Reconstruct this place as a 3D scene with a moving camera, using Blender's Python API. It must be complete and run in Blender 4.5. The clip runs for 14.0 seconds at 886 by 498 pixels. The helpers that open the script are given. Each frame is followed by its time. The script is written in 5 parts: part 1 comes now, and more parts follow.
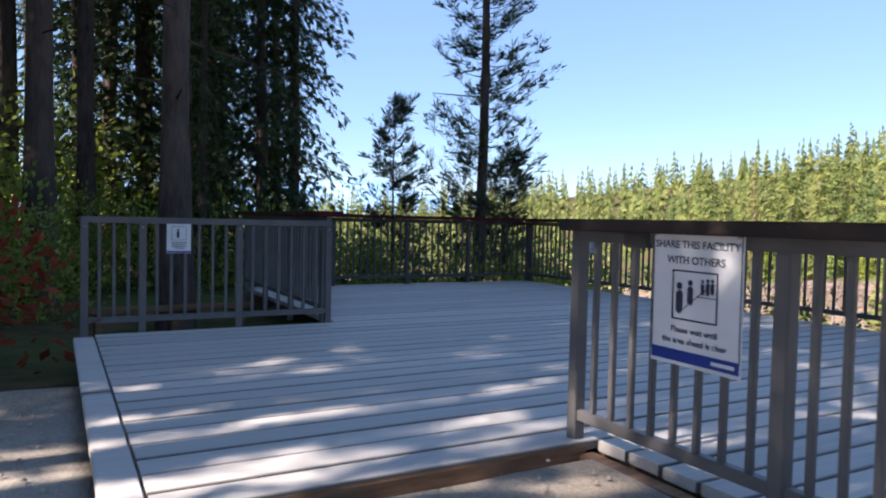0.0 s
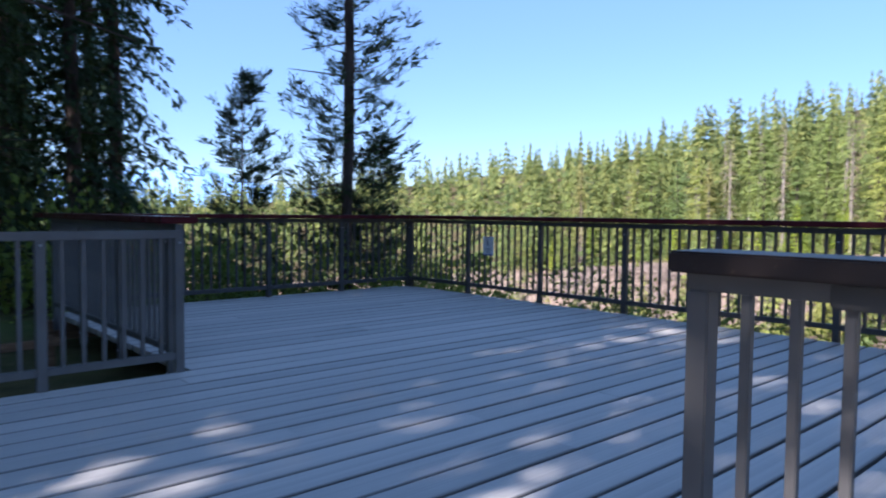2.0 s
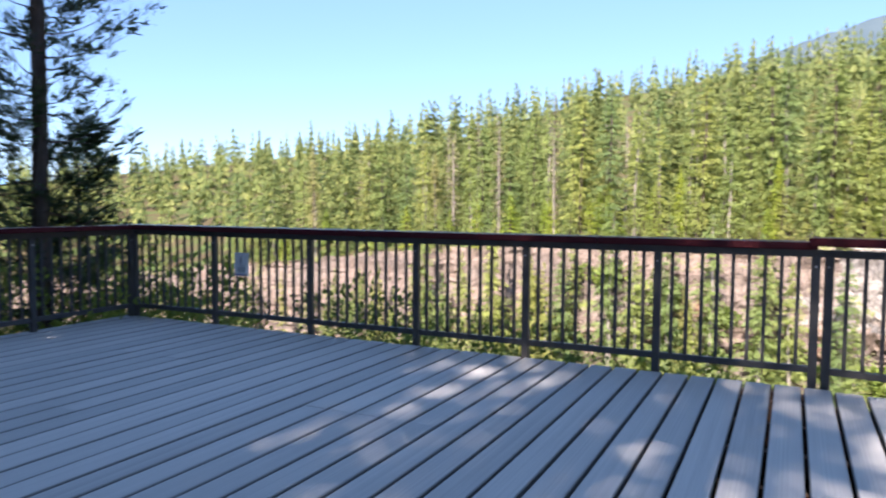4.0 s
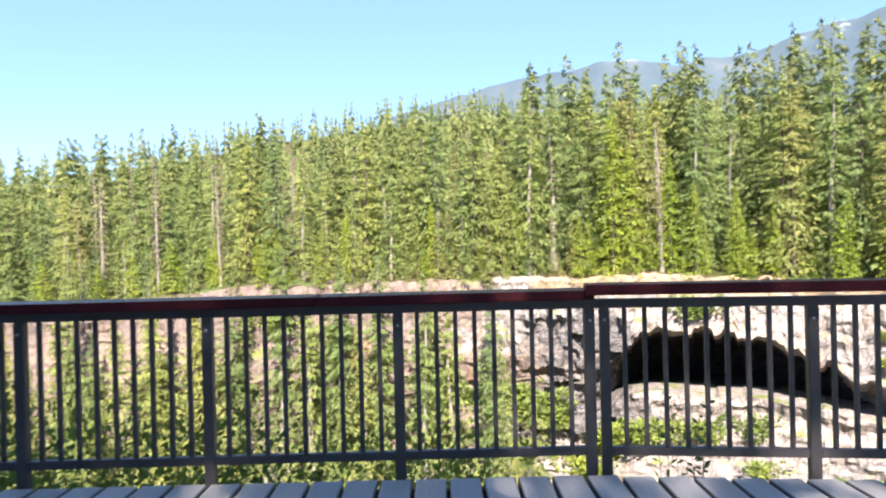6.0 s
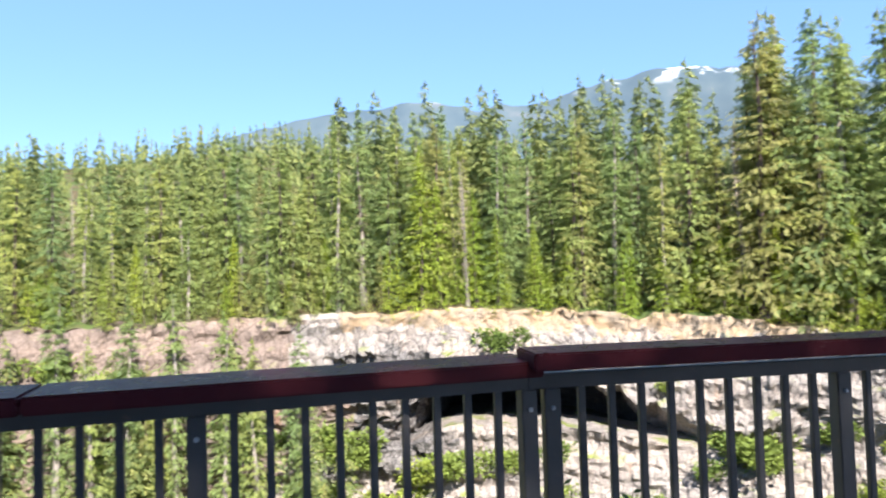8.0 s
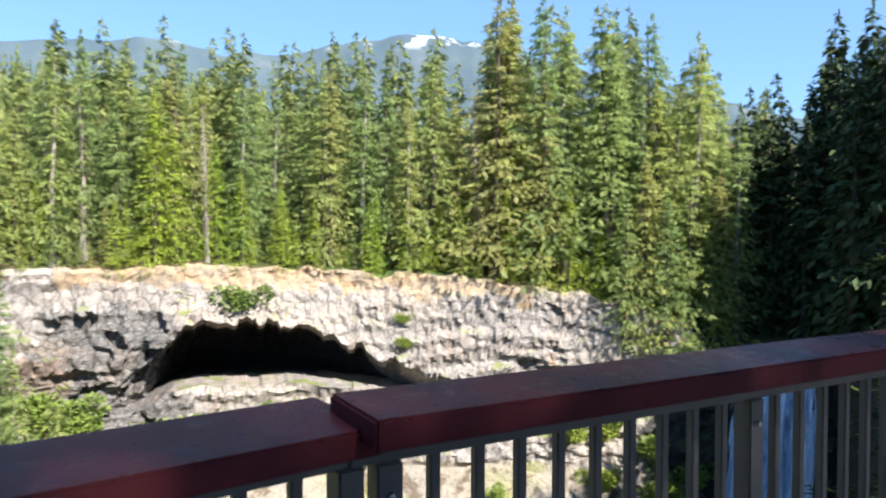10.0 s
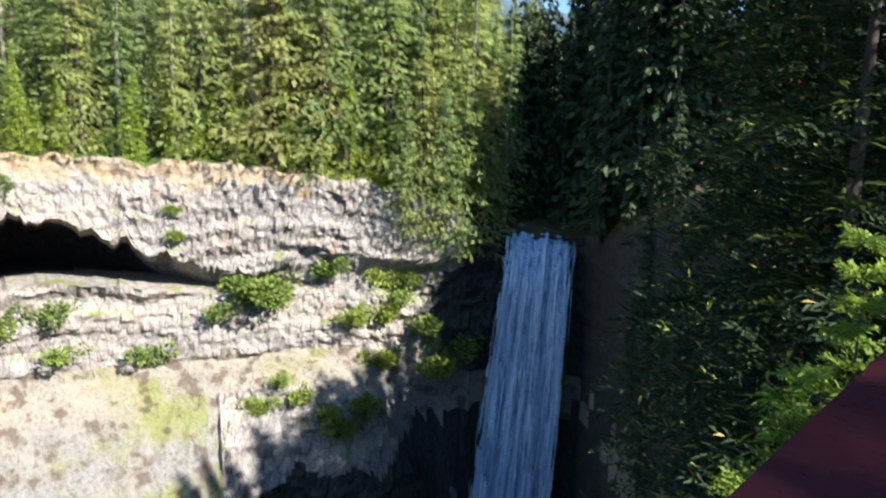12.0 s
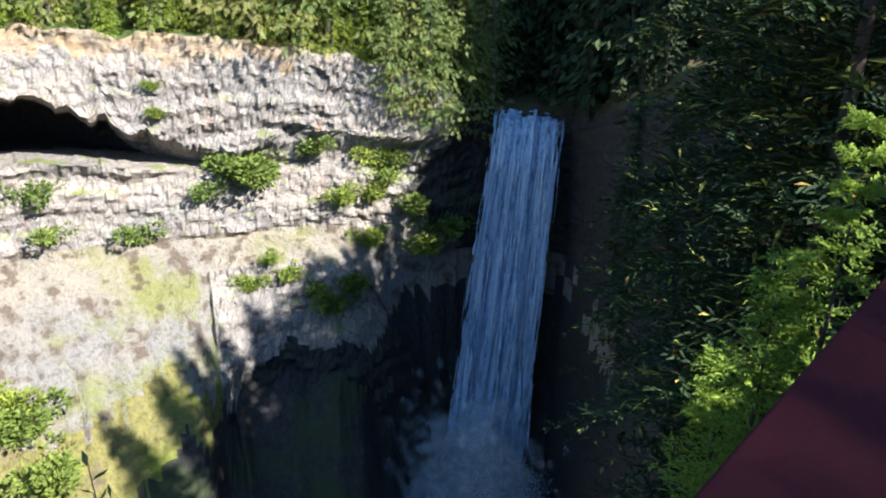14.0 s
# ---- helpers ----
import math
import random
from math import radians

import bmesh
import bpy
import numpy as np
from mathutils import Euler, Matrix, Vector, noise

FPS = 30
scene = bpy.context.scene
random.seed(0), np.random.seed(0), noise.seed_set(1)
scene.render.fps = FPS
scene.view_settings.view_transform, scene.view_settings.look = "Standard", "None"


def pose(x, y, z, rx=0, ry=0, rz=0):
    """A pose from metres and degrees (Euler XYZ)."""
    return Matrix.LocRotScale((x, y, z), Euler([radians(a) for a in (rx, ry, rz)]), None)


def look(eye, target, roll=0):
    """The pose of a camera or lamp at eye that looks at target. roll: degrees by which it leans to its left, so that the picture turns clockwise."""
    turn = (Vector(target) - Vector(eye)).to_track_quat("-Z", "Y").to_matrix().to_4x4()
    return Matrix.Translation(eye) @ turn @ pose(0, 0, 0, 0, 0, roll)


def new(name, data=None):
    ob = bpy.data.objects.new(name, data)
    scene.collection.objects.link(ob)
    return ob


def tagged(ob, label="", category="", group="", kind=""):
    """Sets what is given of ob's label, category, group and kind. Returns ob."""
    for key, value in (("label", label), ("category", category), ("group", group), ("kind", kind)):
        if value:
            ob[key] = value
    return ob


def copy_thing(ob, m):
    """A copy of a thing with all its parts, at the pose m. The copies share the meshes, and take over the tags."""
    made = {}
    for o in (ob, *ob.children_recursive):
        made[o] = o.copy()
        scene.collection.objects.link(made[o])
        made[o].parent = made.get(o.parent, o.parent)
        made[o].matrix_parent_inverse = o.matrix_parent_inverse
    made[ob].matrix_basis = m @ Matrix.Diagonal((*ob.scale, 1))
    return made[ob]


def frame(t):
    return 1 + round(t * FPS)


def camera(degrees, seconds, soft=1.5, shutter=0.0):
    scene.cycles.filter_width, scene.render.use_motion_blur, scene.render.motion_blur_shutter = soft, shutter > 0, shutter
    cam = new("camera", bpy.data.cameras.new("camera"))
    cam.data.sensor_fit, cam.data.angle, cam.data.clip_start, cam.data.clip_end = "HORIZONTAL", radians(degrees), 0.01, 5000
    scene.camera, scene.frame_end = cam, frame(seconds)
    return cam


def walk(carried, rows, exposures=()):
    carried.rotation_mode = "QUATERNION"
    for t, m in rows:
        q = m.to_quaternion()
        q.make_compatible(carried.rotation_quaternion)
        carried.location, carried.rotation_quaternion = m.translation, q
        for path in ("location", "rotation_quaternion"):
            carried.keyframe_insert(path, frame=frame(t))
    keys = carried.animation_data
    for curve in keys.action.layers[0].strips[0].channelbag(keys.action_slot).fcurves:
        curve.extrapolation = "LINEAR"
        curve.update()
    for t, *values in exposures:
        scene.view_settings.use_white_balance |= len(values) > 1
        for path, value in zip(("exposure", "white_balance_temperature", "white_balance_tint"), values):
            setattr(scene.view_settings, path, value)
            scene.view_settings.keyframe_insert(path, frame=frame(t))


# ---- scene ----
cam = camera(64.4, 14.0, 2.0, 0.4)
PATH = [
    (0, (-0.070, -0.060, 1.012), (0.898, 1.688, 0.932), 1.3),
    (0.5, (-0.036, 0.283, 1.053), (0.966, 2.013, 0.985), 1.6),
    (1, (0.062, 0.712, 1.070), (1.151, 2.389, 1.019), 1.2),
    (1.5, (0.215, 1.180, 1.092), (1.353, 2.823, 1.021), 0.4),
    (2, (0.368, 1.617, 1.125), (1.706, 3.100, 1.022), 0.6),
    (2.2, (0.452, 1.773, 1.133), (1.845, 3.204, 1.033), 0.5),
    (4.3, (1.565, 3.121, 1.360), (3.423, 3.850, 1.233), -0.2),
    (4.5, (1.705, 3.219, 1.364), (3.605, 3.832, 1.241), -0.7),
    (5, (2.160, 3.405, 1.377), (4.120, 3.799, 1.304), -0.8),
    (5.5, (2.619, 3.582, 1.367), (4.612, 3.742, 1.319), -0.8),
    (6, (3.087, 3.665, 1.357), (5.087, 3.656, 1.350), -1.4),
    (6.5, (3.553, 3.734, 1.351), (5.550, 3.624, 1.355), -0.9),
    (7, (3.983, 3.786, 1.352), (5.959, 3.484, 1.398), -1.4),
    (7.5, (4.450, 3.795, 1.373), (6.407, 3.394, 1.469), -1.3),
    (8, (4.868, 3.776, 1.386), (6.790, 3.226, 1.465), -1.8),
    (8.2, (5.034, 3.725, 1.379), (6.928, 3.088, 1.455), -2.0),
    (10.3, (6.172, 3.418, 1.504), (7.706, 2.136, 1.450), 0.2),
    (10.5, (6.315, 3.354, 1.530), (7.788, 2.002, 1.481), 0.1),
    (11, (6.606, 3.142, 1.510), (7.919, 1.636, 1.426), -0.1),
    (11.5, (6.798, 2.927, 1.613), (8.029, 1.364, 1.408), 0.7),
    (12, (6.916, 2.833, 1.708), (8.062, 1.236, 1.340), 1.2),
    (12.5, (6.991, 2.771, 1.760), (8.043, 1.159, 1.218), 1.5),
    (13, (7.014, 2.754, 1.756), (8.046, 1.164, 1.121), 1.6),
    (13.5, (7.023, 2.750, 1.743), (8.070, 1.183, 1.074), 1.5),
    (14, (7.030, 2.754, 1.734), (8.086, 1.207, 1.034), 1.4),
]
walk(cam, [(t, look(eye, target, roll)) for t, eye, target, roll in PATH],
     [(0, 1.74, 6050, 18), (1, 1.76, 5950, 18), (2, 1.68, 5400, 18), (4.5, 1.98, 5850, 18), (6.3, 2.05, 5850, 16), (8, 1.85, 5600, 12), (10.5, 1.72, 5550, 8), (12, 1.7, 5450, 8), (14, 1.68, 5350, 8)])

# ---- light ----
SUN_AZ, SUN_EL = 267.0, 41.0
world = bpy.data.worlds.new("world")
scene.world = world
world.use_nodes = True
wn = world.node_tree.nodes
sky = wn.new("ShaderNodeTexSky")
sky.sky_type, sky.sun_disc = "NISHITA", False
sky.sun_elevation, sky.sun_rotation = radians(SUN_EL), radians(SUN_AZ)
sky.altitude, sky.air_density, sky.dust_density, sky.ozone_density = 1200, 1.0, 0.05, 2.0
wn["Background"].inputs[1].default_value = 0.08
haze = wn.new("ShaderNodeMix")  # thin even haze over the clear sky
haze.data_type = "RGBA"
haze.inputs[0].default_value = 0.55
haze.inputs[7].default_value = (1.45, 2.35, 3.7, 1)
world.node_tree.links.new(sky.outputs[0], haze.inputs[6])
world.node_tree.links.new(haze.outputs[2], wn["Background"].inputs[0])
sun = new("sun", bpy.data.lights.new("sun", "SUN"))
sun.data.energy, sun.data.angle, sun.data.color = 5.0, radians(0.55), (1.0, 0.87, 0.71)
SUN_DIR = Vector((math.sin(radians(SUN_AZ)) * math.cos(radians(SUN_EL)), math.cos(radians(SUN_AZ)) * math.cos(radians(SUN_EL)), math.sin(radians(SUN_EL))))
sun.matrix_world = look((0, 0, 60), Vector((0, 0, 60)) - SUN_DIR)


# ---- materials ----
class Mat:
    """A node material under construction."""

    def __init__(self, name, rough=0.8, metal=0.0, spec=0.3):
        self.m = bpy.data.materials.new(name)
        self.m.use_nodes = True
        self.t = self.m.node_tree
        self.b = self.t.nodes["Principled BSDF"]
        self.b.inputs["Roughness"].default_value = rough
        self.b.inputs["Metallic"].default_value = metal
        self.b.inputs["Specular IOR Level"].default_value = spec
        self.co = self.node("ShaderNodeTexCoord")

    def node(self, kind, **kw):
        n = self.t.nodes.new(kind)
        for k, v in kw.items():
            if k in n.inputs:
                n.inputs[k].default_value = v
        return n

    def link(self, a, b):
        self.t.links.new(a, b)

    def noise(self, scale, stretch=(1, 1, 1), detail=4.0, rough=0.6, space="Object"):
        mp = self.node("ShaderNodeMapping", Scale=stretch)
        self.link(self.co.outputs[space], mp.inputs[0])
        n = self.node("ShaderNodeTexNoise", Scale=scale, Detail=detail, Roughness=rough)
        self.link(mp.outputs[0], n.inputs["Vector"])
        return n.outputs["Fac"]

    def cracks(self, scale, stretch):
        mp = self.node("ShaderNodeMapping", Scale=stretch)
        self.link(self.co.outputs["Object"], mp.inputs[0])
        v = self.node("ShaderNodeTexVoronoi", Scale=scale)
        v.feature = "DISTANCE_TO_EDGE"
        self.link(mp.outputs[0], v.inputs["Vector"])
        return v.outputs["Distance"]

    def ramp(self, fac, stops):
        r = self.node("ShaderNodeValToRGB")
        e = r.color_ramp.elements
        while len(e) < len(stops):
            e.new(0.5)
        for el, (p, c) in zip(e, stops):
            el.position, el.color = p, (*c, 1)
        self.link(fac, r.inputs[0])
        return r.outputs[0]

    def mix(self, fac, a, b, mode="MIX"):
        n = self.t.nodes.new("ShaderNodeMix")
        n.data_type, n.blend_type = "RGBA", mode
        for sock, v in ((0, fac), (6, a), (7, b)):
            if isinstance(v, (int, float)):
                n.inputs[sock].default_value = v
            elif isinstance(v, tuple):
                n.inputs[sock].default_value = (*v, 1)
            else:
                self.link(v, n.inputs[sock])
        return n.outputs[2]

    def color(self, c):
        self.link(c, self.b.inputs["Base Color"])
        return self

    def bump(self, fac, strength=0.4, dist=0.02):
        n = self.node("ShaderNodeBump", Strength=strength, Distance=dist)
        self.link(fac, n.inputs["Height"])
        self.link(n.outputs[0], self.b.inputs["Normal"])
        return self

    def random(self):
        return self.node("ShaderNodeObjectInfo").outputs["Random"]

    def island(self):
        return self.node("ShaderNodeNewGeometry").outputs["Random Per Island"]

    def normal_z(self):
        g = self.node("ShaderNodeNewGeometry")
        s = self.node("ShaderNodeSeparateXYZ")
        self.link(g.outputs["Normal"], s.inputs[0])
        return s.outputs[2]

    def roughness(self, c):
        self.link(c, self.b.inputs["Roughness"])
        return self


def wood_deck():
    k = Mat("weathered_deck_wood", 0.62, spec=0.35)
    grain = k.noise(9.0, (0.25, 6, 6), 6, 0.65)
    broad = k.noise(0.9, space="Generated", detail=3)
    c = k.ramp(grain, [(0.25, (0.28, 0.265, 0.25)), (0.55, (0.45, 0.425, 0.395)), (0.8, (0.56, 0.525, 0.485))])
    c = k.mix(0.5, c, k.ramp(k.random(), [(0.0, (0.34, 0.325, 0.305)), (0.6, (0.46, 0.435, 0.405)), (1.0, (0.56, 0.52, 0.475))]))
    sp = k.node("ShaderNodeSeparateXYZ")
    k.link(k.co.outputs["Generated"], sp.inputs[0])
    c = k.mix(k.ramp(sp.outputs[1], [(0.0, (0.85,) * 3), (0.045, (0,) * 3), (0.955, (0,) * 3), (1.0, (0.85,) * 3)]), c, (0.07, 0.064, 0.06))
    stain = k.noise(1.3, (0.5, 2, 2), 4)
    c = k.mix(k.ramp(stain, [(0.52, (0, 0, 0)), (0.75, (0.5, 0.5, 0.5))]), c, (0.26, 0.24, 0.22))
    return k.color(c).bump(grain, 0.35, 0.006).m


def timber():
    k = Mat("raw_brown_timber", 0.75)
    g = k.noise(7.0, (0.5, 5, 5), 6)
    return k.color(k.ramp(g, [(0.25, (0.09, 0.05, 0.028)), (0.6, (0.22, 0.13, 0.075)), (0.85, (0.32, 0.22, 0.14))])).bump(g, 0.4, 0.008).m


def cap_paint():
    k = Mat("oxblood_cap_paint", 0.3, spec=0.15)
    k.b.inputs["IOR"].default_value = 1.18
    g = k.noise(14.0, (1.5, 1.5, 1.5), 6)
    w = k.noise(2.3, detail=4)
    c = k.ramp(w, [(0.3, (0.055, 0.013, 0.018)), (0.7, (0.078, 0.019, 0.021))])
    scr = k.noise(9.0, (1.0, 0.10, 1.0), 5, 0.75)
    c = k.mix(k.ramp(scr, [(0.66, (0, 0, 0)), (0.74, (0.5, 0.5, 0.5))]), c, (0.30, 0.20, 0.16))
    return k.color(c).roughness(k.ramp(g, [(0.3, (0.24,) * 3), (0.7, (0.36,) * 3)])).bump(g, 0.15, 0.003).m


def rail_paint(name, lo, hi):
    k = Mat(name, 0.5, spec=0.45)
    g = k.noise(22.0, detail=5)
    w = k.noise(2.5, detail=3)
    c = k.ramp(w, [(0.3, lo), (0.7, hi)])
    c = k.mix(k.ramp(g, [(0.62, (0, 0, 0)), (0.8, (0.6, 0.6, 0.6))]), c, (0.16, 0.10, 0.07))
    return k.color(c).bump(g, 0.12, 0.002).m


def plain(name, rgb, rough=0.5, var=0.12, spec=0.3):
    k = Mat(name, rough, spec=spec)
    g = k.noise(5.0, detail=4)
    c = k.ramp(g, [(0.3, tuple(v * (1 - var) for v in rgb)), (0.7, tuple(min(1, v * (1 + var)) for v in rgb))])
    return k.color(c).m


def gravel_mat():
    k = Mat("packed_gravel", 0.92, spec=0.15)
    f = k.noise(60.0, detail=5)
    w = k.noise(1.2, detail=4)
    c = k.ramp(f, [(0.3, (0.15, 0.125, 0.10)), (0.7, (0.40, 0.355, 0.30))])
    c = k.mix(0.35, c, k.ramp(w, [(0.35, (0.18, 0.14, 0.10)), (0.65, (0.42, 0.38, 0.32))]))
    return k.color(c).bump(f, 0.6, 0.012).m


def floor_mat():
    k = Mat("forest_floor", 0.95, spec=0.1)
    f = k.noise(3.0, detail=8)
    w = k.noise(0.12, detail=5)
    c = k.ramp(f, [(0.3, (0.04, 0.03, 0.018)), (0.6, (0.11, 0.085, 0.045)), (0.8, (0.10, 0.12, 0.03))])
    c = k.mix(k.ramp(w, [(0.45, (0, 0, 0)), (0.62, (1, 1, 1))]), c, (0.07, 0.10, 0.028))
    return k.color(c).bump(f, 0.7, 0.1).m


def rock_mat(name, tone):
    k = Mat(name, 0.9, spec=0.15)
    col = k.noise(0.7, (1, 1, 0.4), 8, 0.65)
    fine = k.noise(2.2, (1, 1, 1.6), 8, 0.7)
    big = k.noise(0.06, (1, 1, 2.2), 5)
    c = k.ramp(col, [(0.26, (0.12, 0.108, 0.10)), (0.42, (0.30, 0.278, 0.258)), (0.72, (0.43, 0.405, 0.375))])
    c = k.mix(k.ramp(big, [(0.42, (0, 0, 0)), (0.62, (0.75, 0.75, 0.75))]), c, (0.45, 0.39, 0.33))
    c = k.mix(k.ramp(fine, [(0.30, (1, 1, 1)), (0.46, (0, 0, 0))]), c, (0.13, 0.115, 0.105))
    cr = k.cracks(0.62, (1, 1, 0.5))
    c = k.mix(k.ramp(cr, [(0.01, (0.45,) * 3), (0.06, (0,) * 3)]), c, (0.09, 0.08, 0.075))
    cr2 = k.cracks(1.7, (1, 1, 0.75))
    c = k.mix(k.ramp(cr2, [(0.01, (0.4,) * 3), (0.07, (0,) * 3)]), c, (0.10, 0.09, 0.085))
    rust = k.noise(0.21, (1.6, 1.6, 0.25), 6)
    c = k.mix(k.ramp(rust, [(0.62, (0, 0, 0)), (0.72, (0.6, 0.6, 0.6))]), c, (0.30, 0.18, 0.10))
    moss = k.noise(0.25, detail=7)
    up = k.ramp(k.normal_z(), [(0.45, (0, 0, 0)), (0.75, (1, 1, 1))])
    m = k.mix(1.0, k.ramp(moss, [(0.5, (0, 0, 0)), (0.6, (0.9, 0.9, 0.9))]), up, "MULTIPLY")
    c = k.mix(1.0, c, tone, "MULTIPLY")
    c = k.mix(m, c, (0.16, 0.19, 0.035))
    return k.color(c).bump(k.mix(0.18, k.mix(0.5, col, fine), k.ramp(cr, [(0.0, (0,) * 3), (0.12, (1,) * 3)])), 0.9, 0.5).m


def tan_rock_mat():
    k = Mat("crumbling_tan_rock", 0.95, spec=0.1)
    fine = k.noise(2.0, (1, 1, 2.2), 8, 0.7)
    big = k.noise(0.25, (1, 1, 1.6), 5)
    c = k.ramp(fine, [(0.3, (0.17, 0.12, 0.08)), (0.48, (0.33, 0.26, 0.185)), (0.75, (0.41, 0.335, 0.25))])
    c = k.mix(k.ramp(big, [(0.45, (0,) * 3), (0.62, (0.7,) * 3)]), c, (0.42, 0.29, 0.16))
    return k.color(c).bump(fine, 0.9, 0.4).m


def grey_rock_mat():
    k = Mat("broken_grey_basalt", 0.85, spec=0.2)
    f = k.noise(1.2, (1, 1, 1.3), 8, 0.7)
    g = k.noise(0.2, detail=5)
    c = k.ramp(f, [(0.3, (0.06, 0.054, 0.05)), (0.52, (0.19, 0.175, 0.16)), (0.78, (0.33, 0.305, 0.28))])
    c = k.mix(k.ramp(g, [(0.5, (0,) * 3), (0.66, (0.5,) * 3)]), c, (0.26, 0.19, 0.13))
    cr = k.cracks(0.8, (1, 1, 1.2))
    c = k.mix(k.ramp(cr, [(0.01, (0.8,) * 3), (0.08, (0,) * 3)]), c, (0.03, 0.028, 0.027))
    return k.color(c).bump(f, 1.0, 0.5).m


def moss_mat():
    k = Mat("mossy_olive_slope", 0.95, spec=0.1)
    fine = k.noise(1.3, detail=9, rough=0.7)
    big = k.noise(0.09, detail=7, rough=0.65)
    c = k.ramp(fine, [(0.3, (0.10, 0.085, 0.04)), (0.5, (0.23, 0.205, 0.07)), (0.75, (0.30, 0.28, 0.10))])
    c = k.mix(k.ramp(big, [(0.5, (0,) * 3), (0.6, (0.8,) * 3)]), c, (0.20, 0.24, 0.03))
    c = k.mix(k.ramp(big, [(0.34, (0.8,) * 3), (0.44, (0,) * 3)]), c, (0.17, 0.13, 0.10))
    return k.color(c).bump(fine, 1.0, 0.6).m


# basalt with the shade of cave and canyon put into its colour
def shade_rock_mat():
    k = Mat("wet_basalt_with_painted_shade", 0.7, spec=0.3)
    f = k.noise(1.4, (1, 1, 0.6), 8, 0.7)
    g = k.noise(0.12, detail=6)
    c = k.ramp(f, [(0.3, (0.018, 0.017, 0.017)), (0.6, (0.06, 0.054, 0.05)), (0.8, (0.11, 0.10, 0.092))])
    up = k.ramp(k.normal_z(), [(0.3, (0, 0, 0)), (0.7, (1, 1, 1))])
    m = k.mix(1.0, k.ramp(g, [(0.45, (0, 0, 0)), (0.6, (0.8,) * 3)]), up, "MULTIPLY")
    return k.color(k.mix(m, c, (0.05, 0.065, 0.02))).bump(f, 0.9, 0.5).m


def talus_mat():
    k = Mat("mossy_talus", 0.95, spec=0.1)
    fine = k.noise(1.6, detail=9, rough=0.7)
    big = k.noise(0.05, detail=5)
    moss = k.noise(0.075, detail=8, rough=0.65)
    c = k.ramp(fine, [(0.3, (0.13, 0.115, 0.105)), (0.5, (0.28, 0.258, 0.232)), (0.8, (0.36, 0.335, 0.305))])
    c = k.mix(k.ramp(big, [(0.4, (0, 0, 0)), (0.6, (0.7, 0.7, 0.7))]), c, (0.40, 0.335, 0.235))
    c = k.mix(k.ramp(moss, [(0.53, (0, 0, 0)), (0.64, (0.75, 0.75, 0.75))]), c, (0.22, 0.23, 0.05))
    sp = k.noise(0.4, detail=6)
    c = k.mix(k.ramp(sp, [(0.53, (0, 0, 0)), (0.60, (0.8, 0.8, 0.8))]), c, (0.125, 0.09, 0.065))
    # soaked ground round the plunge pool, the canyon's shadow put into its colour
    d = k.node("ShaderNodeVectorMath")
    d.operation = "DISTANCE"
    k.link(k.co.outputs["Object"], d.inputs[0])
    d.inputs[1].default_value = (50.0, -62.0, -83.0)
    mr = k.node("ShaderNodeMapRange")
    k.link(d.outputs["Value"], mr.inputs[0])
    mr.inputs[1].default_value, mr.inputs[2].default_value, mr.inputs[3].default_value, mr.inputs[4].default_value = 26.0, 48.0, 0.95, 0.02
    pool_shade = k.node("ShaderNodeMath")
    pool_shade.operation = "ADD"
    k.link(mr.outputs[0], pool_shade.inputs[0])
    n = k.node("ShaderNodeMath", Value=0.0)
    n.operation = "MULTIPLY_ADD"
    k.link(moss, n.inputs[0])
    n.inputs[1].default_value, n.inputs[2].default_value = 1.0, -0.5
    k.link(n.outputs[0], pool_shade.inputs[1])
    c = k.mix(k.ramp(pool_shade.outputs[0], [(0.4, (0, 0, 0)), (0.75, (0.9, 0.9, 0.9))]), c, (0.05, 0.05, 0.032))
    return k.color(c).bump(fine, 1.0, 0.7).m


def needles(name, stops, trans=0.25, by="object", ragged=0.0, cover=0.44):
    k = Mat(name, 0.7, spec=0.2)
    r = k.random() if by == "object" else k.island()
    c = k.ramp(r, stops)
    clump = k.noise(0.8, detail=5)
    c = k.mix(k.ramp(clump, [(0.35, (0.0,) * 3), (0.7, (0.65,) * 3)]), c, k.mix(1.0, c, (1.5, 1.45, 0.9), "MULTIPLY"))
    isl = k.ramp(k.island(), [(0.0, (0.72,) * 3), (1.0, (1.28,) * 3)])
    c = k.mix(1.0, c, isl, "MULTIPLY")
    k.color(c)
    tr = k.node("ShaderNodeBsdfTranslucent")
    k.link(c, tr.inputs[0])
    mx = k.node("ShaderNodeMixShader", Fac=trans)
    out = k.t.nodes["Material Output"]
    k.link(k.b.outputs[0], mx.inputs[1])
    k.link(tr.outputs[0], mx.inputs[2])
    k.link(mx.outputs[0], out.inputs[0])
    if ragged:
        # gaps between the needles of a spray
        gap = k.node("ShaderNodeBsdfTransparent")
        cut = k.node("ShaderNodeMixShader")
        k.link(k.ramp(k.noise(ragged, (1, 1, 1.6), 2, 0.6), [(cover, (0,) * 3), (cover + 0.05, (1,) * 3)]), cut.inputs[0])
        k.link(gap.outputs[0], cut.inputs[1])
        k.link(mx.outputs[0], cut.inputs[2])
        k.link(cut.outputs[0], out.inputs[0])
    return k.m


def bark_mat(name, lo, hi):
    k = Mat(name, 0.95, spec=0.1)
    g = k.noise(9.0, (1.6, 1.6, 0.35), 6, 0.7)
    w = k.noise(2.0, (1, 1, 0.5), 4)
    c = k.mix(0.35, k.ramp(g, [(0.3, lo), (0.7, hi)]), k.ramp(w, [(0.4, lo), (0.65, tuple(v * 1.25 for v in hi))]))
    return k.color(c).bump(g, 0.9, 0.03).m


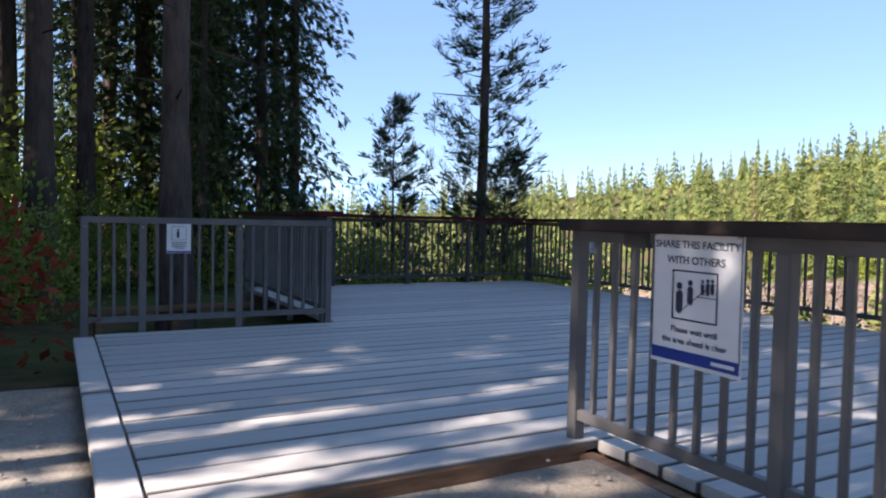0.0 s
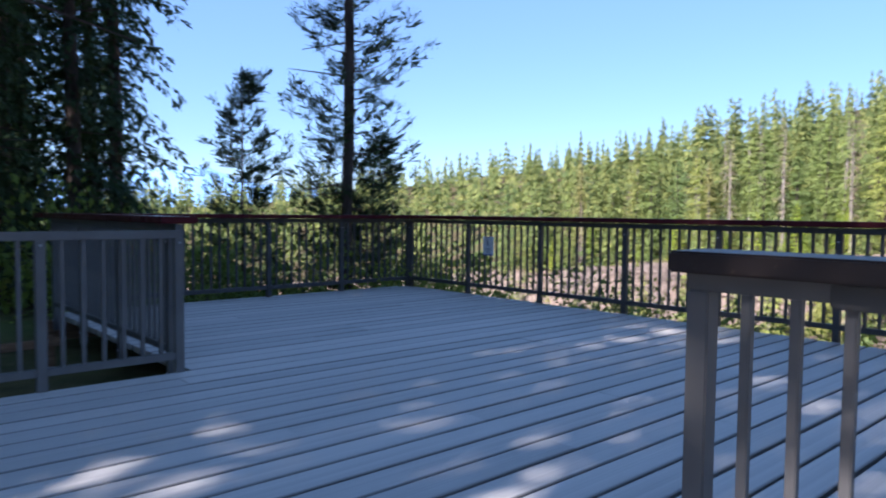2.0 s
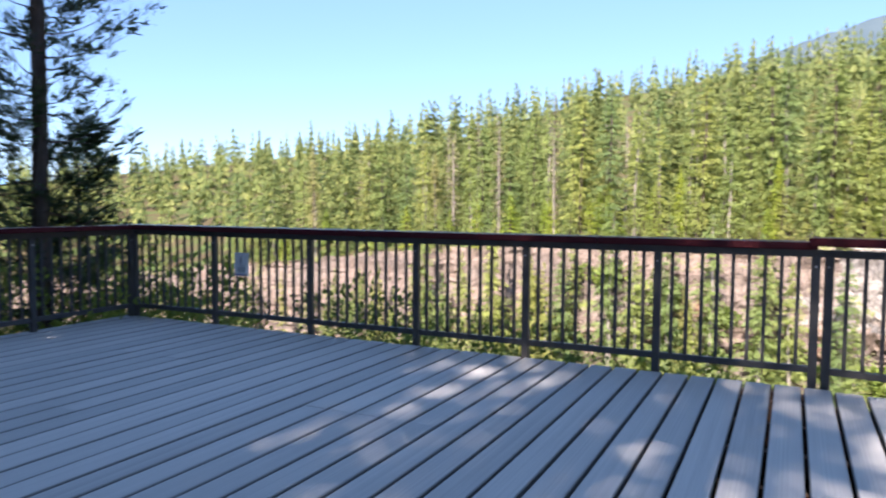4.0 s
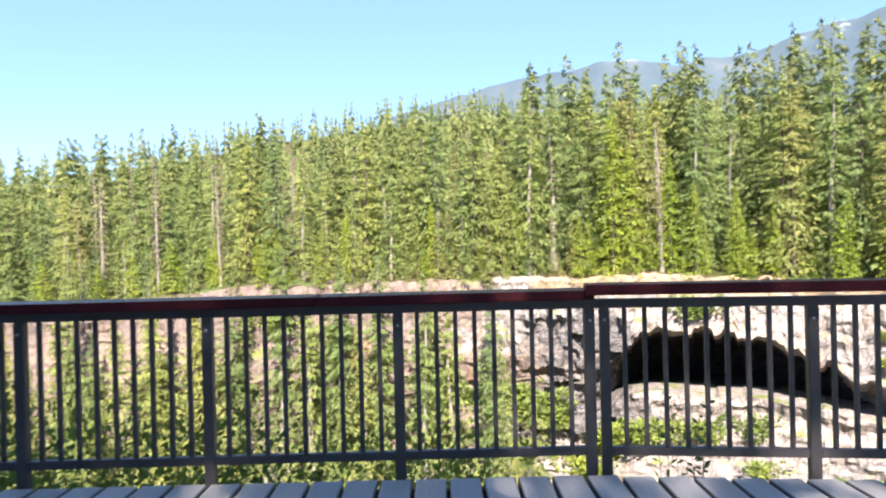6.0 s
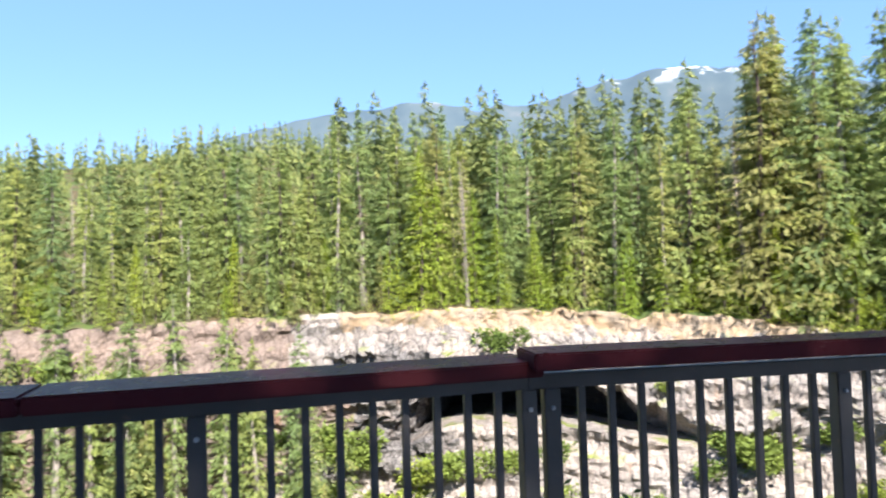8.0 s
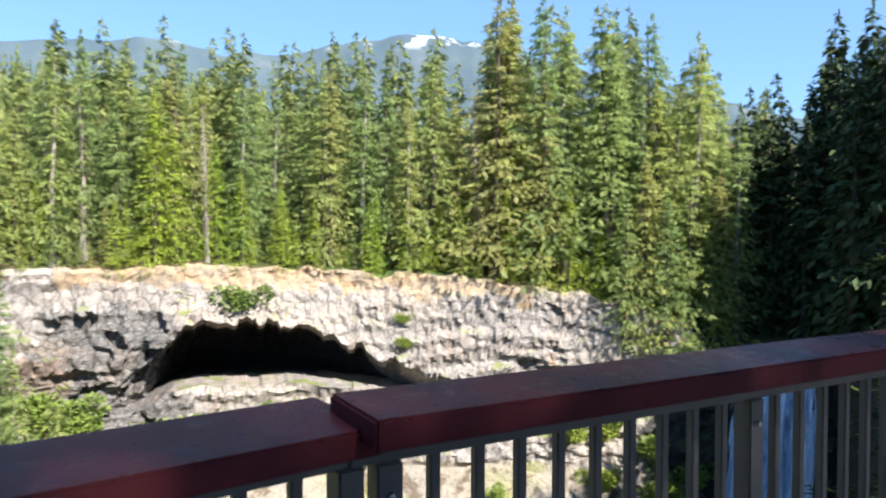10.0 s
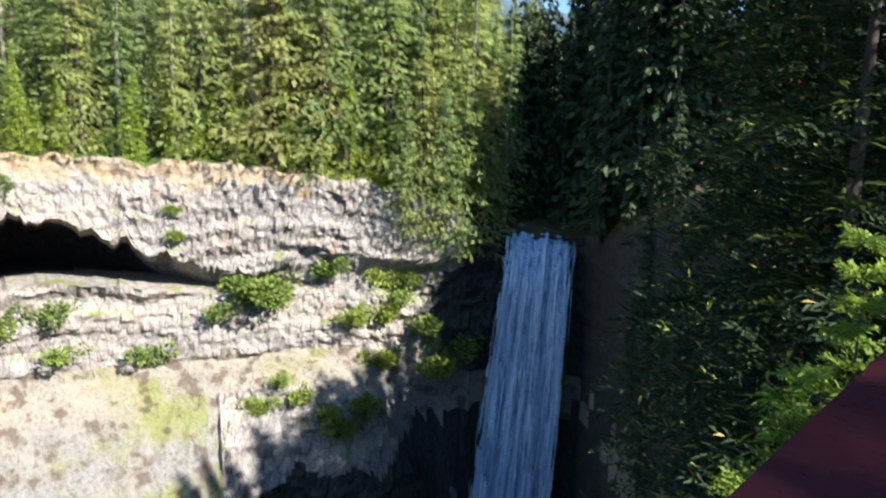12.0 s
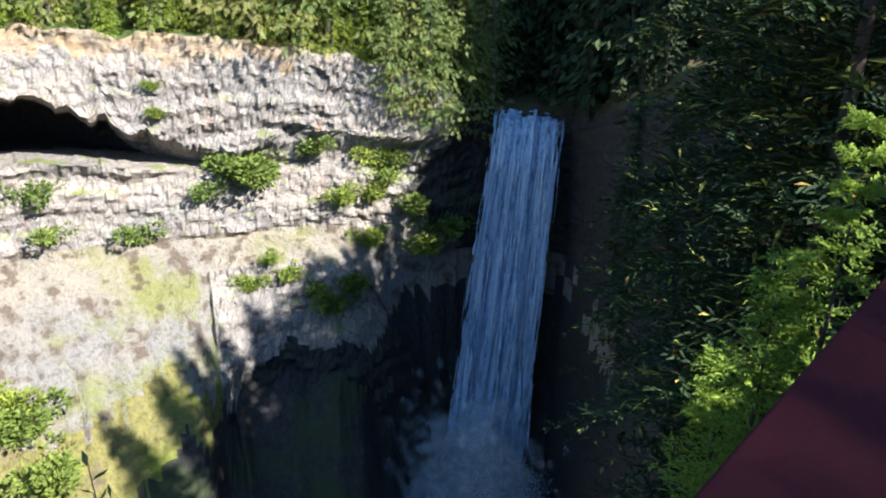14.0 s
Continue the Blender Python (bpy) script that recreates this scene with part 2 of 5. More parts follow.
def water_mat():
    k = Mat("shade_blue_falling_water", 0.45, spec=0.4)
    st = k.noise(1.0, (1.1, 1.1, 0.05), 7, 0.7)
    fr = k.noise(2.4, (1.0, 1.0, 0.25), 6, 0.7)
    h = k.mix(0.5, st, fr)
    # white water, tinted with the blue of skylit shade
    c = k.ramp(h, [(0.38, (0.10, 0.16, 0.27)), (0.5, (0.32, 0.43, 0.62)), (0.62, (0.70, 0.80, 0.92))])
    k.color(c).bump(h, 0.7, 0.5)
    a = k.ramp(st, [(0.22, (0.35,) * 3), (0.36, (1.0,) * 3)])
    k.link(a, k.b.inputs["Alpha"])
    return k.m


def strand_mat():
    k = Mat("shade_blue_water_strands", 0.5, spec=0.3)
    n = k.noise(3.0, (1, 1, 0.4), 5, 0.7)
    # the same blue shade tint, paler strands nearer to white
    c = k.ramp(k.island(), [(0.0, (0.34, 0.46, 0.66)), (0.5, (0.64, 0.76, 0.92)), (1.0, (0.88, 0.93, 0.98))])
    return k.color(k.mix(k.ramp(n, [(0.4, (0,) * 3), (0.65, (0.6,) * 3)]), c, (0.28, 0.40, 0.60))).m


def mist_mat(name, alpha):
    k = Mat(name, 0.9, spec=0.0)
    k.b.inputs["Alpha"].default_value = alpha
    n = k.noise(0.3, detail=3)
    return k.color(k.ramp(n, [(0.3, (0.78, 0.85, 0.93)), (0.7, (0.90, 0.94, 0.97))])).m


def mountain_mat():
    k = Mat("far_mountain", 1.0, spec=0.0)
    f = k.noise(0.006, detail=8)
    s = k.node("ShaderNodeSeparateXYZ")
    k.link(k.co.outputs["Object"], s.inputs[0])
    # blue-grey air haze is put into the slope colour
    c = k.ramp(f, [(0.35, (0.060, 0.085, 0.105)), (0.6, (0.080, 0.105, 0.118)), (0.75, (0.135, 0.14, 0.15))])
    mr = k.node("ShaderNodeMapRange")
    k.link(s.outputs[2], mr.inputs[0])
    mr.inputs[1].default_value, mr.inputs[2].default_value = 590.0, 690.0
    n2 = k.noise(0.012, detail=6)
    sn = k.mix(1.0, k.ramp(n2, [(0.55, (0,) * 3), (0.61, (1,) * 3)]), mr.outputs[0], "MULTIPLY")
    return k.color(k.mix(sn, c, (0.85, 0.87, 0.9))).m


DECK = wood_deck()
TIMBER = timber()
CAP = cap_paint()
RAIL = rail_paint("taupe_rail_paint", (0.095, 0.09, 0.088), (0.148, 0.14, 0.135))
# entry railing's cap, its shade put into a darker brown
CAP_DARK = rail_paint("cap_paint_darkened_for_shade", (0.018, 0.012, 0.011), (0.040, 0.026, 0.022))
# the far rails' backlit shade is put into this paint's colour
RAIL_DARK = rail_paint("rail_paint_darkened_for_shade", (0.045, 0.042, 0.042), (0.075, 0.07, 0.068))
GRAVEL, FLOOR, TALUS, SHADEROCK = gravel_mat(), floor_mat(), talus_mat(), shade_rock_mat()
TANROCK, GREYROCK, MOSS = tan_rock_mat(), grey_rock_mat(), moss_mat()
ROCK, BROWNROCK = rock_mat("columnar_cliff_rock", (0.86, 0.83, 0.80)), rock_mat("brown_weathered_rock", (0.60, 0.51, 0.46))
NEEDLE = needles("conifer_needles", [(0.0, (0.18, 0.245, 0.105)), (0.3, (0.23, 0.29, 0.11)), (0.6, (0.28, 0.325, 0.115)), (0.85, (0.325, 0.35, 0.11)), (1.0, (0.30, 0.285, 0.13))], 0.55, "object", 9.0, 0.45)
LIME = needles("lime_foliage", [(0.0, (0.19, 0.26, 0.035)), (1.0, (0.28, 0.33, 0.04))], 0.4, "object", 9.0, 0.45)
GREYTWIG = needles("bare_grey_twigs", [(0.0, (0.19, 0.155, 0.115)), (1.0, (0.27, 0.225, 0.175))], 0.15, "object", 9.0, 0.45)
# shade of the wood round the deck, put into the needle colour
DARKNEEDLE = needles("needles_darkened_for_shade", [(0.0, (0.027, 0.047, 0.023)), (1.0, (0.055, 0.078, 0.031))], 0.22, "object", 10.0, 0.42)
# the fallside wood's shade is put into these darker needles
DUSKNEEDLE = needles("needles_darkened_for_deep_shade", [(0.0, (0.020, 0.036, 0.019)), (1.0, (0.042, 0.060, 0.026))], 0.12)
FIR = needles("fir_needles", [(0.0, (0.15, 0.225, 0.04)), (1.0, (0.235, 0.31, 0.05))], 0.4, "object", 30.0, 0.33)
SHRUB = needles("shrub_leaves", [(0.0, (0.12, 0.17, 0.045)), (0.6, (0.18, 0.23, 0.05)), (1.0, (0.25, 0.29, 0.045))], 0.3)
# shaded boughs and sunlit tips, both put into the needle colour
TIPFIR = needles("fir_needles_with_painted_shade_and_lit_tips", [(0.0, (0.014, 0.026, 0.012)), (0.90, (0.030, 0.050, 0.018)), (0.93, (0.16, 0.19, 0.04)), (0.985, (0.22, 0.22, 0.045)), (1.0, (0.20, 0.06, 0.035))], 0.12, "island")
REDLEAF = needles("red_leaves", [(0.0, (0.16, 0.03, 0.02)), (1.0, (0.24, 0.06, 0.03))], 0.25)
FARWOOD = needles("far_woods_needles", [(0.0, (0.11, 0.155, 0.06)), (0.5, (0.16, 0.195, 0.068)), (1.0, (0.215, 0.22, 0.08))], 0.4, "island", 4.5, 0.42)
BARK = bark_mat("fir_bark", (0.042, 0.031, 0.026), (0.14, 0.108, 0.092))
BARKGREY = bark_mat("grey_bark", (0.14, 0.12, 0.10), (0.33, 0.29, 0.25))
WATER, STRAND, MIST = water_mat(), strand_mat(), mist_mat("water_spray", 0.85)
THINMIST = mist_mat("thin_mist", 0.13)
POOL = plain("dark_pool_water", (0.02, 0.03, 0.035), 0.15, 0.3, 0.5)
MOUNT = mountain_mat()
# this blue is distance haze, painted as the range's own colour
BLUEMOUNT = plain("haze_blue_far_range", (0.22, 0.38, 0.62), 1.0, 0.1, 0.0)
SIGN_WHITE = plain("white_sign_face", (0.70, 0.70, 0.70), 0.4, 0.05)
SIGN_BLUE = plain("blue_sign_band", (0.02, 0.045, 0.25), 0.4, 0.05)
SIGN_INK = plain("dark_sign_ink", (0.03, 0.035, 0.06), 0.5, 0.1)
BOLT = plain("galvanised_bolt", (0.35, 0.35, 0.36), 0.35, 0.15, 0.5)


# ---- mesh helpers ----
def mesh_of(name, verts, faces, mats, smooth=False, idx=None):
    me = bpy.data.meshes.new(name)
    me.from_pydata([tuple(v) for v in verts], [], faces)
    for m in mats:
        me.materials.append(m)
    if idx is not None:
        me.polygons.foreach_set("material_index", idx)
    if smooth:
        me.polygons.foreach_set("use_smooth", [True] * len(me.polygons))
    me.update()
    return me


def box_mesh(name, sx, sy, sz, mat, bevel=0.0, axis=None):
    """A box centred on its origin; bevel rounds all edges, or only those along one axis."""
    bm = bmesh.new()
    bmesh.ops.create_cube(bm, size=1.0, matrix=Matrix.Diagonal((sx, sy, sz, 1)))
    if bevel:
        ed = bm.edges[:]
        if axis is not None:
            ed = [e for e in ed if abs((e.verts[0].co - e.verts[1].co).normalized()[axis]) > 0.9]
        bmesh.ops.bevel(bm, geom=ed, offset=bevel, segments=2 if axis is None else 1, affect="EDGES")
    me = bpy.data.meshes.new(name)
    bm.to_mesh(me)
    bm.free()
    me.materials.append(mat)
    return me


def part(name, me, parent, m=None, label=""):
    ob = new(name, me)
    ob.parent = parent
    if m is not None:
        ob.matrix_local = m
    if label:
        ob["label"] = label
    return ob


def along(p, q, z0):
    """A pose at p, its x axis towards q."""
    return pose(p[0], p[1], z0, 0, 0, math.degrees(math.atan2(q[1] - p[1], q[0] - p[0])))


# ---- terrain ----
OX, OY = 5.0, 3.0
RIM = [(-40, 300, -6), (5, 270, -22), (30, 235, -22), (45, 190, -15), (60, 142, -8), (75, 122, -4.5), (90, 114, -4.2), (106, 110, -3.6), (120, 110, -5.0), (127, 110, -5.6), (133, 110, -7.0),
       (140, 110, -9.0), (145, 110, -12.0), (149, 113, -16.5), (155, 112, -16.5), (158, 96, -13), (163, 78, -8), (170, 58, -7), (180, 42, -5), (195, 30, -3), (215, 26, -2), (320, 300, -6)]
SKY = [(-40, 1), (20, 2.0), (38, 4.4), (54, 6.4), (64, 7.6), (75, 10.6), (90, 12.6), (105, 12.4), (120, 11), (150, 9), (180, 6), (220, 1), (320, 1)]


def lerp(tab, a, i=1):
    return float(np.interp(a, [t[0] for t in tab], [t[i] for t in tab]))


def smooth(x, lo, hi):
    t = min(1.0, max(0.0, (x - lo) / (hi - lo)))
    return t * t * (3 - 2 * t)


def polar(a, r):
    return OX + r * math.sin(radians(a)), OY + r * math.cos(radians(a))


def depth(a):
    return smooth(a, 2, 24) * (1 - smooth(a, 196, 222))


def near_edge(a):
    s, c = math.sin(radians(a)), math.cos(radians(a))
    r = 13.0
    if c < 0:
        return min(r, 2.38 / (s - 0.21 * c)) if s > 0 else r
    if s > 0.01:
        r = min(r, 2.75 / s)
    if c > 0.01:
        r = min(r, 8.2 / c)
    return r


def cave(a):
    return smooth(a, 101, 107) * (1 - smooth(a, 112, 128))


def profile(a):
    """Stations (r, z, steps to the next, kind) from the deck's foot over the canyon to the horizon."""
    R, zr, c, n, cv = lerp(RIM, a), lerp(RIM, a, 2), depth(a), near_edge(a), cave(a)
    zr += 1.0 * noise.noise((a * 0.5, 4.0, 4.0)) + 0.35 * noise.noise((a * 2.1, 1.0, 4.0))
    k = min(1.0, R / 110)
    f = max(n + 14 * k, 0.40 * R)
    zb = min(-14, zr - 9)
    step = smooth(a, 122.5, 128) * (1 - smooth(a, 138, 150))
    z7 = zr - (16.0 - 8.0 * cv) * k + (0.9 * noise.noise((a * 0.8, 3, 1)) + 0.6 * noise.noise((a * 2.3, 5, 1))) * k
    z7 += cv * 1.1 * noise.noise((round(a * 1.3) * 3.1, 7.0, 2.0))
    if a > 128:
        z7 = z7 + (zr - 11 * k - z7) * smooth(a, 128, 133)
    st = [(0.0, -0.3, 5, 0), (n, -0.35, 4, 0), (n + 2.5 * k, -2.2, 6, 0), (n + 6 * k, -14 * k, 6, 1), (n + 9 * k, -38 * k, 6, 1), (f, -84 * k, 8, 2),
          (max(f + 1, R - 46 * k), -80 * k, 10, 2), ((R - 33 * k) + 20 * step, -62 * k + 7 * step + 2.5 * noise.noise((a * 0.5, 2.0, 8.0)) * k, 22, 1 if step > 0.5 else 2), (R - 7 * k, -37 * k, 8, 2), (R - 3.0 * k, -33.5 * k + min(0, (zr + 16) * .4), 20, 1),
          (R - 1.6 * k, (-24.8 + (3.7 + 1.2 * noise.noise((round(a * 1.1) * 2.7, 1.0, 9.0))) * cv) * k + min(0, (zr + 8) * .5), 6, 1), (R + (1.0 + 24 * cv) * k, (-24.2 + 1.4 * cv) * k + min(0, (zr + 8) * .5), 8, 1),
          (R + (0.2 + 18 * cv) * k, z7 - (1.5 + 2.5 * cv) * k, 8, 1), (R - (1.2 + 0.5 * cv) * k, z7, 24, 1), (R, zr, 5, 0), (R + 4, zr + 0.8, 4, 0), (R + 25, zr + 2.5, 4, 0)]
    ff = smooth(a, 136, 146.5) * (1 - smooth(a, 156, 163))
    if ff > 0:
        for i, (r, z) in {6: (R - 26, -90), 7: (R - 6, -89), 8: (R + 1, -68), 9: (R + 2, -40), 10: (R + 2.5, -30), 11: (R + 2.5, -27), 12: (R + 2, -22), 13: (R + 0.5, -19)}.items():
            r0, z0, s0, q0 = st[i]
            st[i] = (r0 + (r - r0) * ff, z0 + (z - z0) * ff, s0, q0)
    sk = 1.4 + 420 * math.tan(radians(max(0.2, lerp(SKY, a) - 2.4)))
    st += [(max(R + 70, 190), zr + 8 + 0.10 * max(0, sk), 8, 0), (max(R + 120, 420), sk, 4, 0), (900, sk * 0.5, 3, 0), (4600, -90, 1, 0)]
    if c < 1:
        st = [(r, z * c - 0.3 * (1 - c) if i < 15 else z * (0.3 + 0.7 * c), s, q) for i, (r, z, s, q) in enumerate(st)]
    return st


def column(a):
    st = profile(a)
    out = []
    for (r0, z0, s, q), (r1, z1, _, _) in zip(st, st[1:]):
        for i in range(s):
            t = i / s
            out.append((r0 + (r1 - r0) * t, z0 + (z1 - z0) * t, q))
    out.append((st[-1][0], st[-1][1], 0))
    return out


def displaced(a, r, z, q):
    """Radial relief of the rock: columns, ledges and hollows; lumps on the talus."""
    if r > 1000 or r < 12:
        return r, z
    if q == 0:
        return r, z + (0.5 * noise.noise((a * r * 0.004, r * 0.06, 3.0)) if r > 20 else 0)
    s = radians(a) * r
    if q == 2:
        n = noise.noise((s * 0.07, r * 0.07, 1.5)) * 2.4 + noise.noise((s * 0.3, r * 0.3, 4.5)) * 1.0 + noise.noise((s * 0.8, r * 0.8, 2.5)) * 0.5
        return r + n * 0.4, z + n
    w = noise.noise((s * 0.045, z * 0.06, 9.0)) * 1.7
    grey = smooth(a + 3 * noise.noise((z * 0.2, 1.0, 6.0)), 94, 98) * (1 - smooth(a, 103, 108)) * smooth(-z, 8, 12)
    colm = 0.5 * abs(noise.noise((s * 0.62 + 0.6 * noise.noise((s * 0.1, z * 0.2, 2)), z * 0.05, 7.0))) * (0.3 + 1.1 * smooth(noise.noise((s * 0.06, z * 0.13, 12.0)), -0.1, 0.45)) * (1 - 0.5 * smooth(-z, 12, 18))
    blk = noise.noise((round(s * 0.55 + 0.8 * noise.noise((s * 0.2, z * 0.3, 1.0))) * 3.7, round(z * 0.42 + 0.9 * noise.noise((s * 0.13, z * 0.2, 4.0))) * 2.9, 3.0)) * (0.42 + 2.9 * grey)
    zz = z + 1.6 * noise.noise((s * 0.05, 1.0, 3.0))
    led = noise.noise((s * 0.03, zz * 0.38, 5.0)) + 0.35 * noise.noise((s * 0.16, zz * 0.9, 6.0))
    led = (led * 0.45 + 0.55 * round(led * 4) / 4) * (0.7 + 0.8 * smooth(-z, 11, 17))
    fin = noise.noise((s * 0.9, z * 0.9, 2.0)) * 0.35 + abs(noise.noise((s * 1.3, z * 0.5, 8.0))) * 0.45
    return r + w + colm - 0.5 + led + fin + blk, z + 0.35 * noise.noise((s * 0.5, z * 0.5, 11.0))


def terrain():
    az = [-40 + 3 * i for i in range(15)]
    a = 5.0
    while a < 205:
        az.append(a)
        a += 0.24 if 92 < a < 148 else (0.36 if 58 < a < 160 else 0.7)
    while a < 318:
        az.append(a)
        a += 4
    cols = [column(a) for a in az]
    nv, na = len(cols[0]), len(az)
    verts, faces, idx = [], [], []
    for a, col in zip(az, cols):
        fade = depth(a)
        for r, z, q in col:
            r2, z2 = displaced(a, r, z, q)
            r, z = r + (r2 - r) * fade, z + (z2 - z) * fade
            x, y = polar(a, r)
            verts.append((x, y, z))
    for i in range(na):
        j = (i + 1) % na
        for v in range(nv - 1):
            faces.append((i * nv + v, j * nv + v, j * nv + v + 1, i * nv + v + 1))
            q, r, z = cols[i][v][2], cols[i][v][0], cols[i][v][1]
            R = lerp(RIM, az[i])
            # cave, fall alcove and near walls get the shade-coloured rock
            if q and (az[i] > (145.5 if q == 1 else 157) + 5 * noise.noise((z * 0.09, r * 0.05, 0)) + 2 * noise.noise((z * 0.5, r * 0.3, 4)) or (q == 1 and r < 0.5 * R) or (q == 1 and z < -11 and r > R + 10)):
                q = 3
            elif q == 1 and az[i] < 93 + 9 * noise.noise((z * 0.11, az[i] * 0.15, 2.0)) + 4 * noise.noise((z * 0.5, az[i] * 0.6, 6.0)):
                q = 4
            # canyon foot below this slanting line, coloured dark for its cast shadow
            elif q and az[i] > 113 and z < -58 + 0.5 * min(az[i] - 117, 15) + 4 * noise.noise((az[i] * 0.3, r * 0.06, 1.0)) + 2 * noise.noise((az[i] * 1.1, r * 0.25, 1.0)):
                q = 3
            elif q == 2 and 98 < az[i] < 126 and z < -50 + 5 * noise.noise((az[i] * 0.25, r * 0.05, 1.0)) + 2 * noise.noise((az[i] * 1.2, r * 0.3, 1.0)):
                q = 7
            elif q == 1 and 95.5 + 3 * noise.noise((z * 0.2, 1.0, 6.0)) < az[i] < 106 + 3 * noise.noise((z * 0.3, 4.0, 6.0)) and -30 < z < -10.5 + 2 * noise.noise((az[i] * 0.5, 1.0, 2.0)):
                q = 6
            elif q == 1 and z > lerp(RIM, az[i], 2) - 3.2 + 2.2 * noise.noise((az[i] * 0.35, z * 0.2, 2.0)) + noise.noise((az[i] * 1.6, z * 0.5, 7.0)) and 97 < az[i] < 133:
                q = 5
            idx.append(q)
    me = mesh_of("ground", verts, faces, [FLOOR, ROCK, TALUS, SHADEROCK, BROWNROCK, TANROCK, GREYROCK, MOSS], False, idx)
    bm = bmesh.new()
    bm.from_mesh(me)
    bmesh.ops.remove_doubles(bm, verts=bm.verts, dist=0.002)
    bmesh.ops.recalc_face_normals(bm, faces=bm.faces)
    bm.to_mesh(me)
    bm.free()
    ob = new("ground", me)
    tagged(ob, "forested ground dropping into a pale columnar rock canyon", "ground", kind="structure")
    return ob


terrain()


def plateau(a, r):
    """Height of the far ground behind the rim."""
    st = profile(a)[14:]
    return float(np.interp(r, [s[0] for s in st], [s[1] for s in st]))


def slope_z(a, r):
    """Height of the canyon floor and talus in front of the cliff."""
    st = profile(a)[4:10]
    return float(np.interp(r, [s[0] for s in st], [s[1] for s in st]))


def surface(a, elev, lo=40):
    """The place on the canyon's far side that is seen from the deck at this bearing and elevation."""
    best, t = None, math.tan(radians(elev))
    for r, z, q in column(a):
        if r > lo:
            e = abs((z - 1.5) / r - t)
            if best is None or e < best[0]:
                best = (e, r, z)
    return (*polar(a, best[1] - 0.6), best[2])


# ---- far mountains ----
def range_mesh(name, tab, r0, zfoot, mat, rough):
    verts, faces = [], []
    a0, a1 = tab[0][0], tab[-1][0]
    n, m = 140, 14
    for i in range(n + 1):
        a = a0 + (a1 - a0) * i / n
        top = r0 * math.tan(radians(lerp(tab, a))) * (1 + rough * noise.noise((a * 0.5, 0.0, 2.0)) + 0.4 * rough * noise.noise((a * 1.7, 5.0, 2.0)))
        for j in range(m + 1):
            t = j / m
            z = zfoot + (top - zfoot) * (1 - (1 - t) ** 1.3)
            r = r0 * (0.82 + 0.18 * t) + 40 * noise.noise((a * 0.4, t * 4, 1.0)) * (1 - t)
            x, y = polar(a, r)
            verts.append((x, y, z + 26 * noise.noise((a * 0.8, t * 6, 7.0)) * (1 - t) * t * 3))
    for i in range(n):
        for j in range(m):
            p = i * (m + 1) + j
            faces.append((p, p + m + 1, p + m + 2, p + 1))
    return mesh_of(name, verts, faces, [mat], True)


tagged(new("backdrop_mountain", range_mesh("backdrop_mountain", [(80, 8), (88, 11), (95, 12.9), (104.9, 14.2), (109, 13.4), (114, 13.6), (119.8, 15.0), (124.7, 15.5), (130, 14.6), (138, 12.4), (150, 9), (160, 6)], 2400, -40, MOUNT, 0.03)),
       "wooded mountain in painted haze with snow patches along its summit", "mountain", kind="structure")
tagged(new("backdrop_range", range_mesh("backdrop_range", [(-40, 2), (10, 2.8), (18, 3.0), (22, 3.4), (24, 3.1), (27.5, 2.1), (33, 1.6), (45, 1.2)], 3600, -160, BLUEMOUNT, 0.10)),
       "distant mountain range with blue haze in its colour", "mountain", kind="structure")


# ---- trees ----
def quad(verts, faces, a, b, c, d):
    n = len(verts)
    verts.extend((a, b, c, d))
    faces.append((n, n + 1, n + 2, n + 3))


def trunk_mesh(name, rng, H, r0, mat, lean=0.02, sides=7, stubs=0, top=0.96):
    verts, faces = [], []
    n = 9
    for i in range(n + 1):
        t = i / n
        r = r0 * ((1 - t) ** 0.8 * 0.97 + 0.03) * (1.35 if i == 0 else 1)
        cx, cy = lean * H * t * t + 0.02 * r0 * math.sin(i * 2.1), 0.3 * r0 * math.sin(i * 1.3)
        for s in range(sides):
            w = 2 * math.pi * s / sides
            rr = r * (1 + 0.12 * rng.uniform(-1, 1))
            verts.append((cx + rr * math.cos(w), cy + rr * math.sin(w), H * top * t))
    for i in range(n):
        for s in range(sides):
            faces.append((i * sides + s, i * sides + (s + 1) % sides, (i + 1) * sides + (s + 1) % sides, (i + 1) * sides + s))
    for _ in range(stubs):
        h, w, L = H * rng.uniform(0.08, 0.45), rng.uniform(0, 6.28), rng.uniform(0.3, 1.6)
        p = Vector((0, 0, h))
        d = Vector((math.cos(w), math.sin(w), rng.uniform(-0.35, 0.15))) * L
        s = Vector((-math.sin(w), math.cos(w), 0)) * 0.02
        u = Vector((0, 0, 0.02))
        quad(verts, faces, p + s, p - s, p + d - s * 0.3, p + d + s * 0.3)
        quad(verts, faces, p + u, p - u, p + d - u * 0.3, p + d + u * 0.3)
    return mesh_of(name, verts, faces, [mat], True)


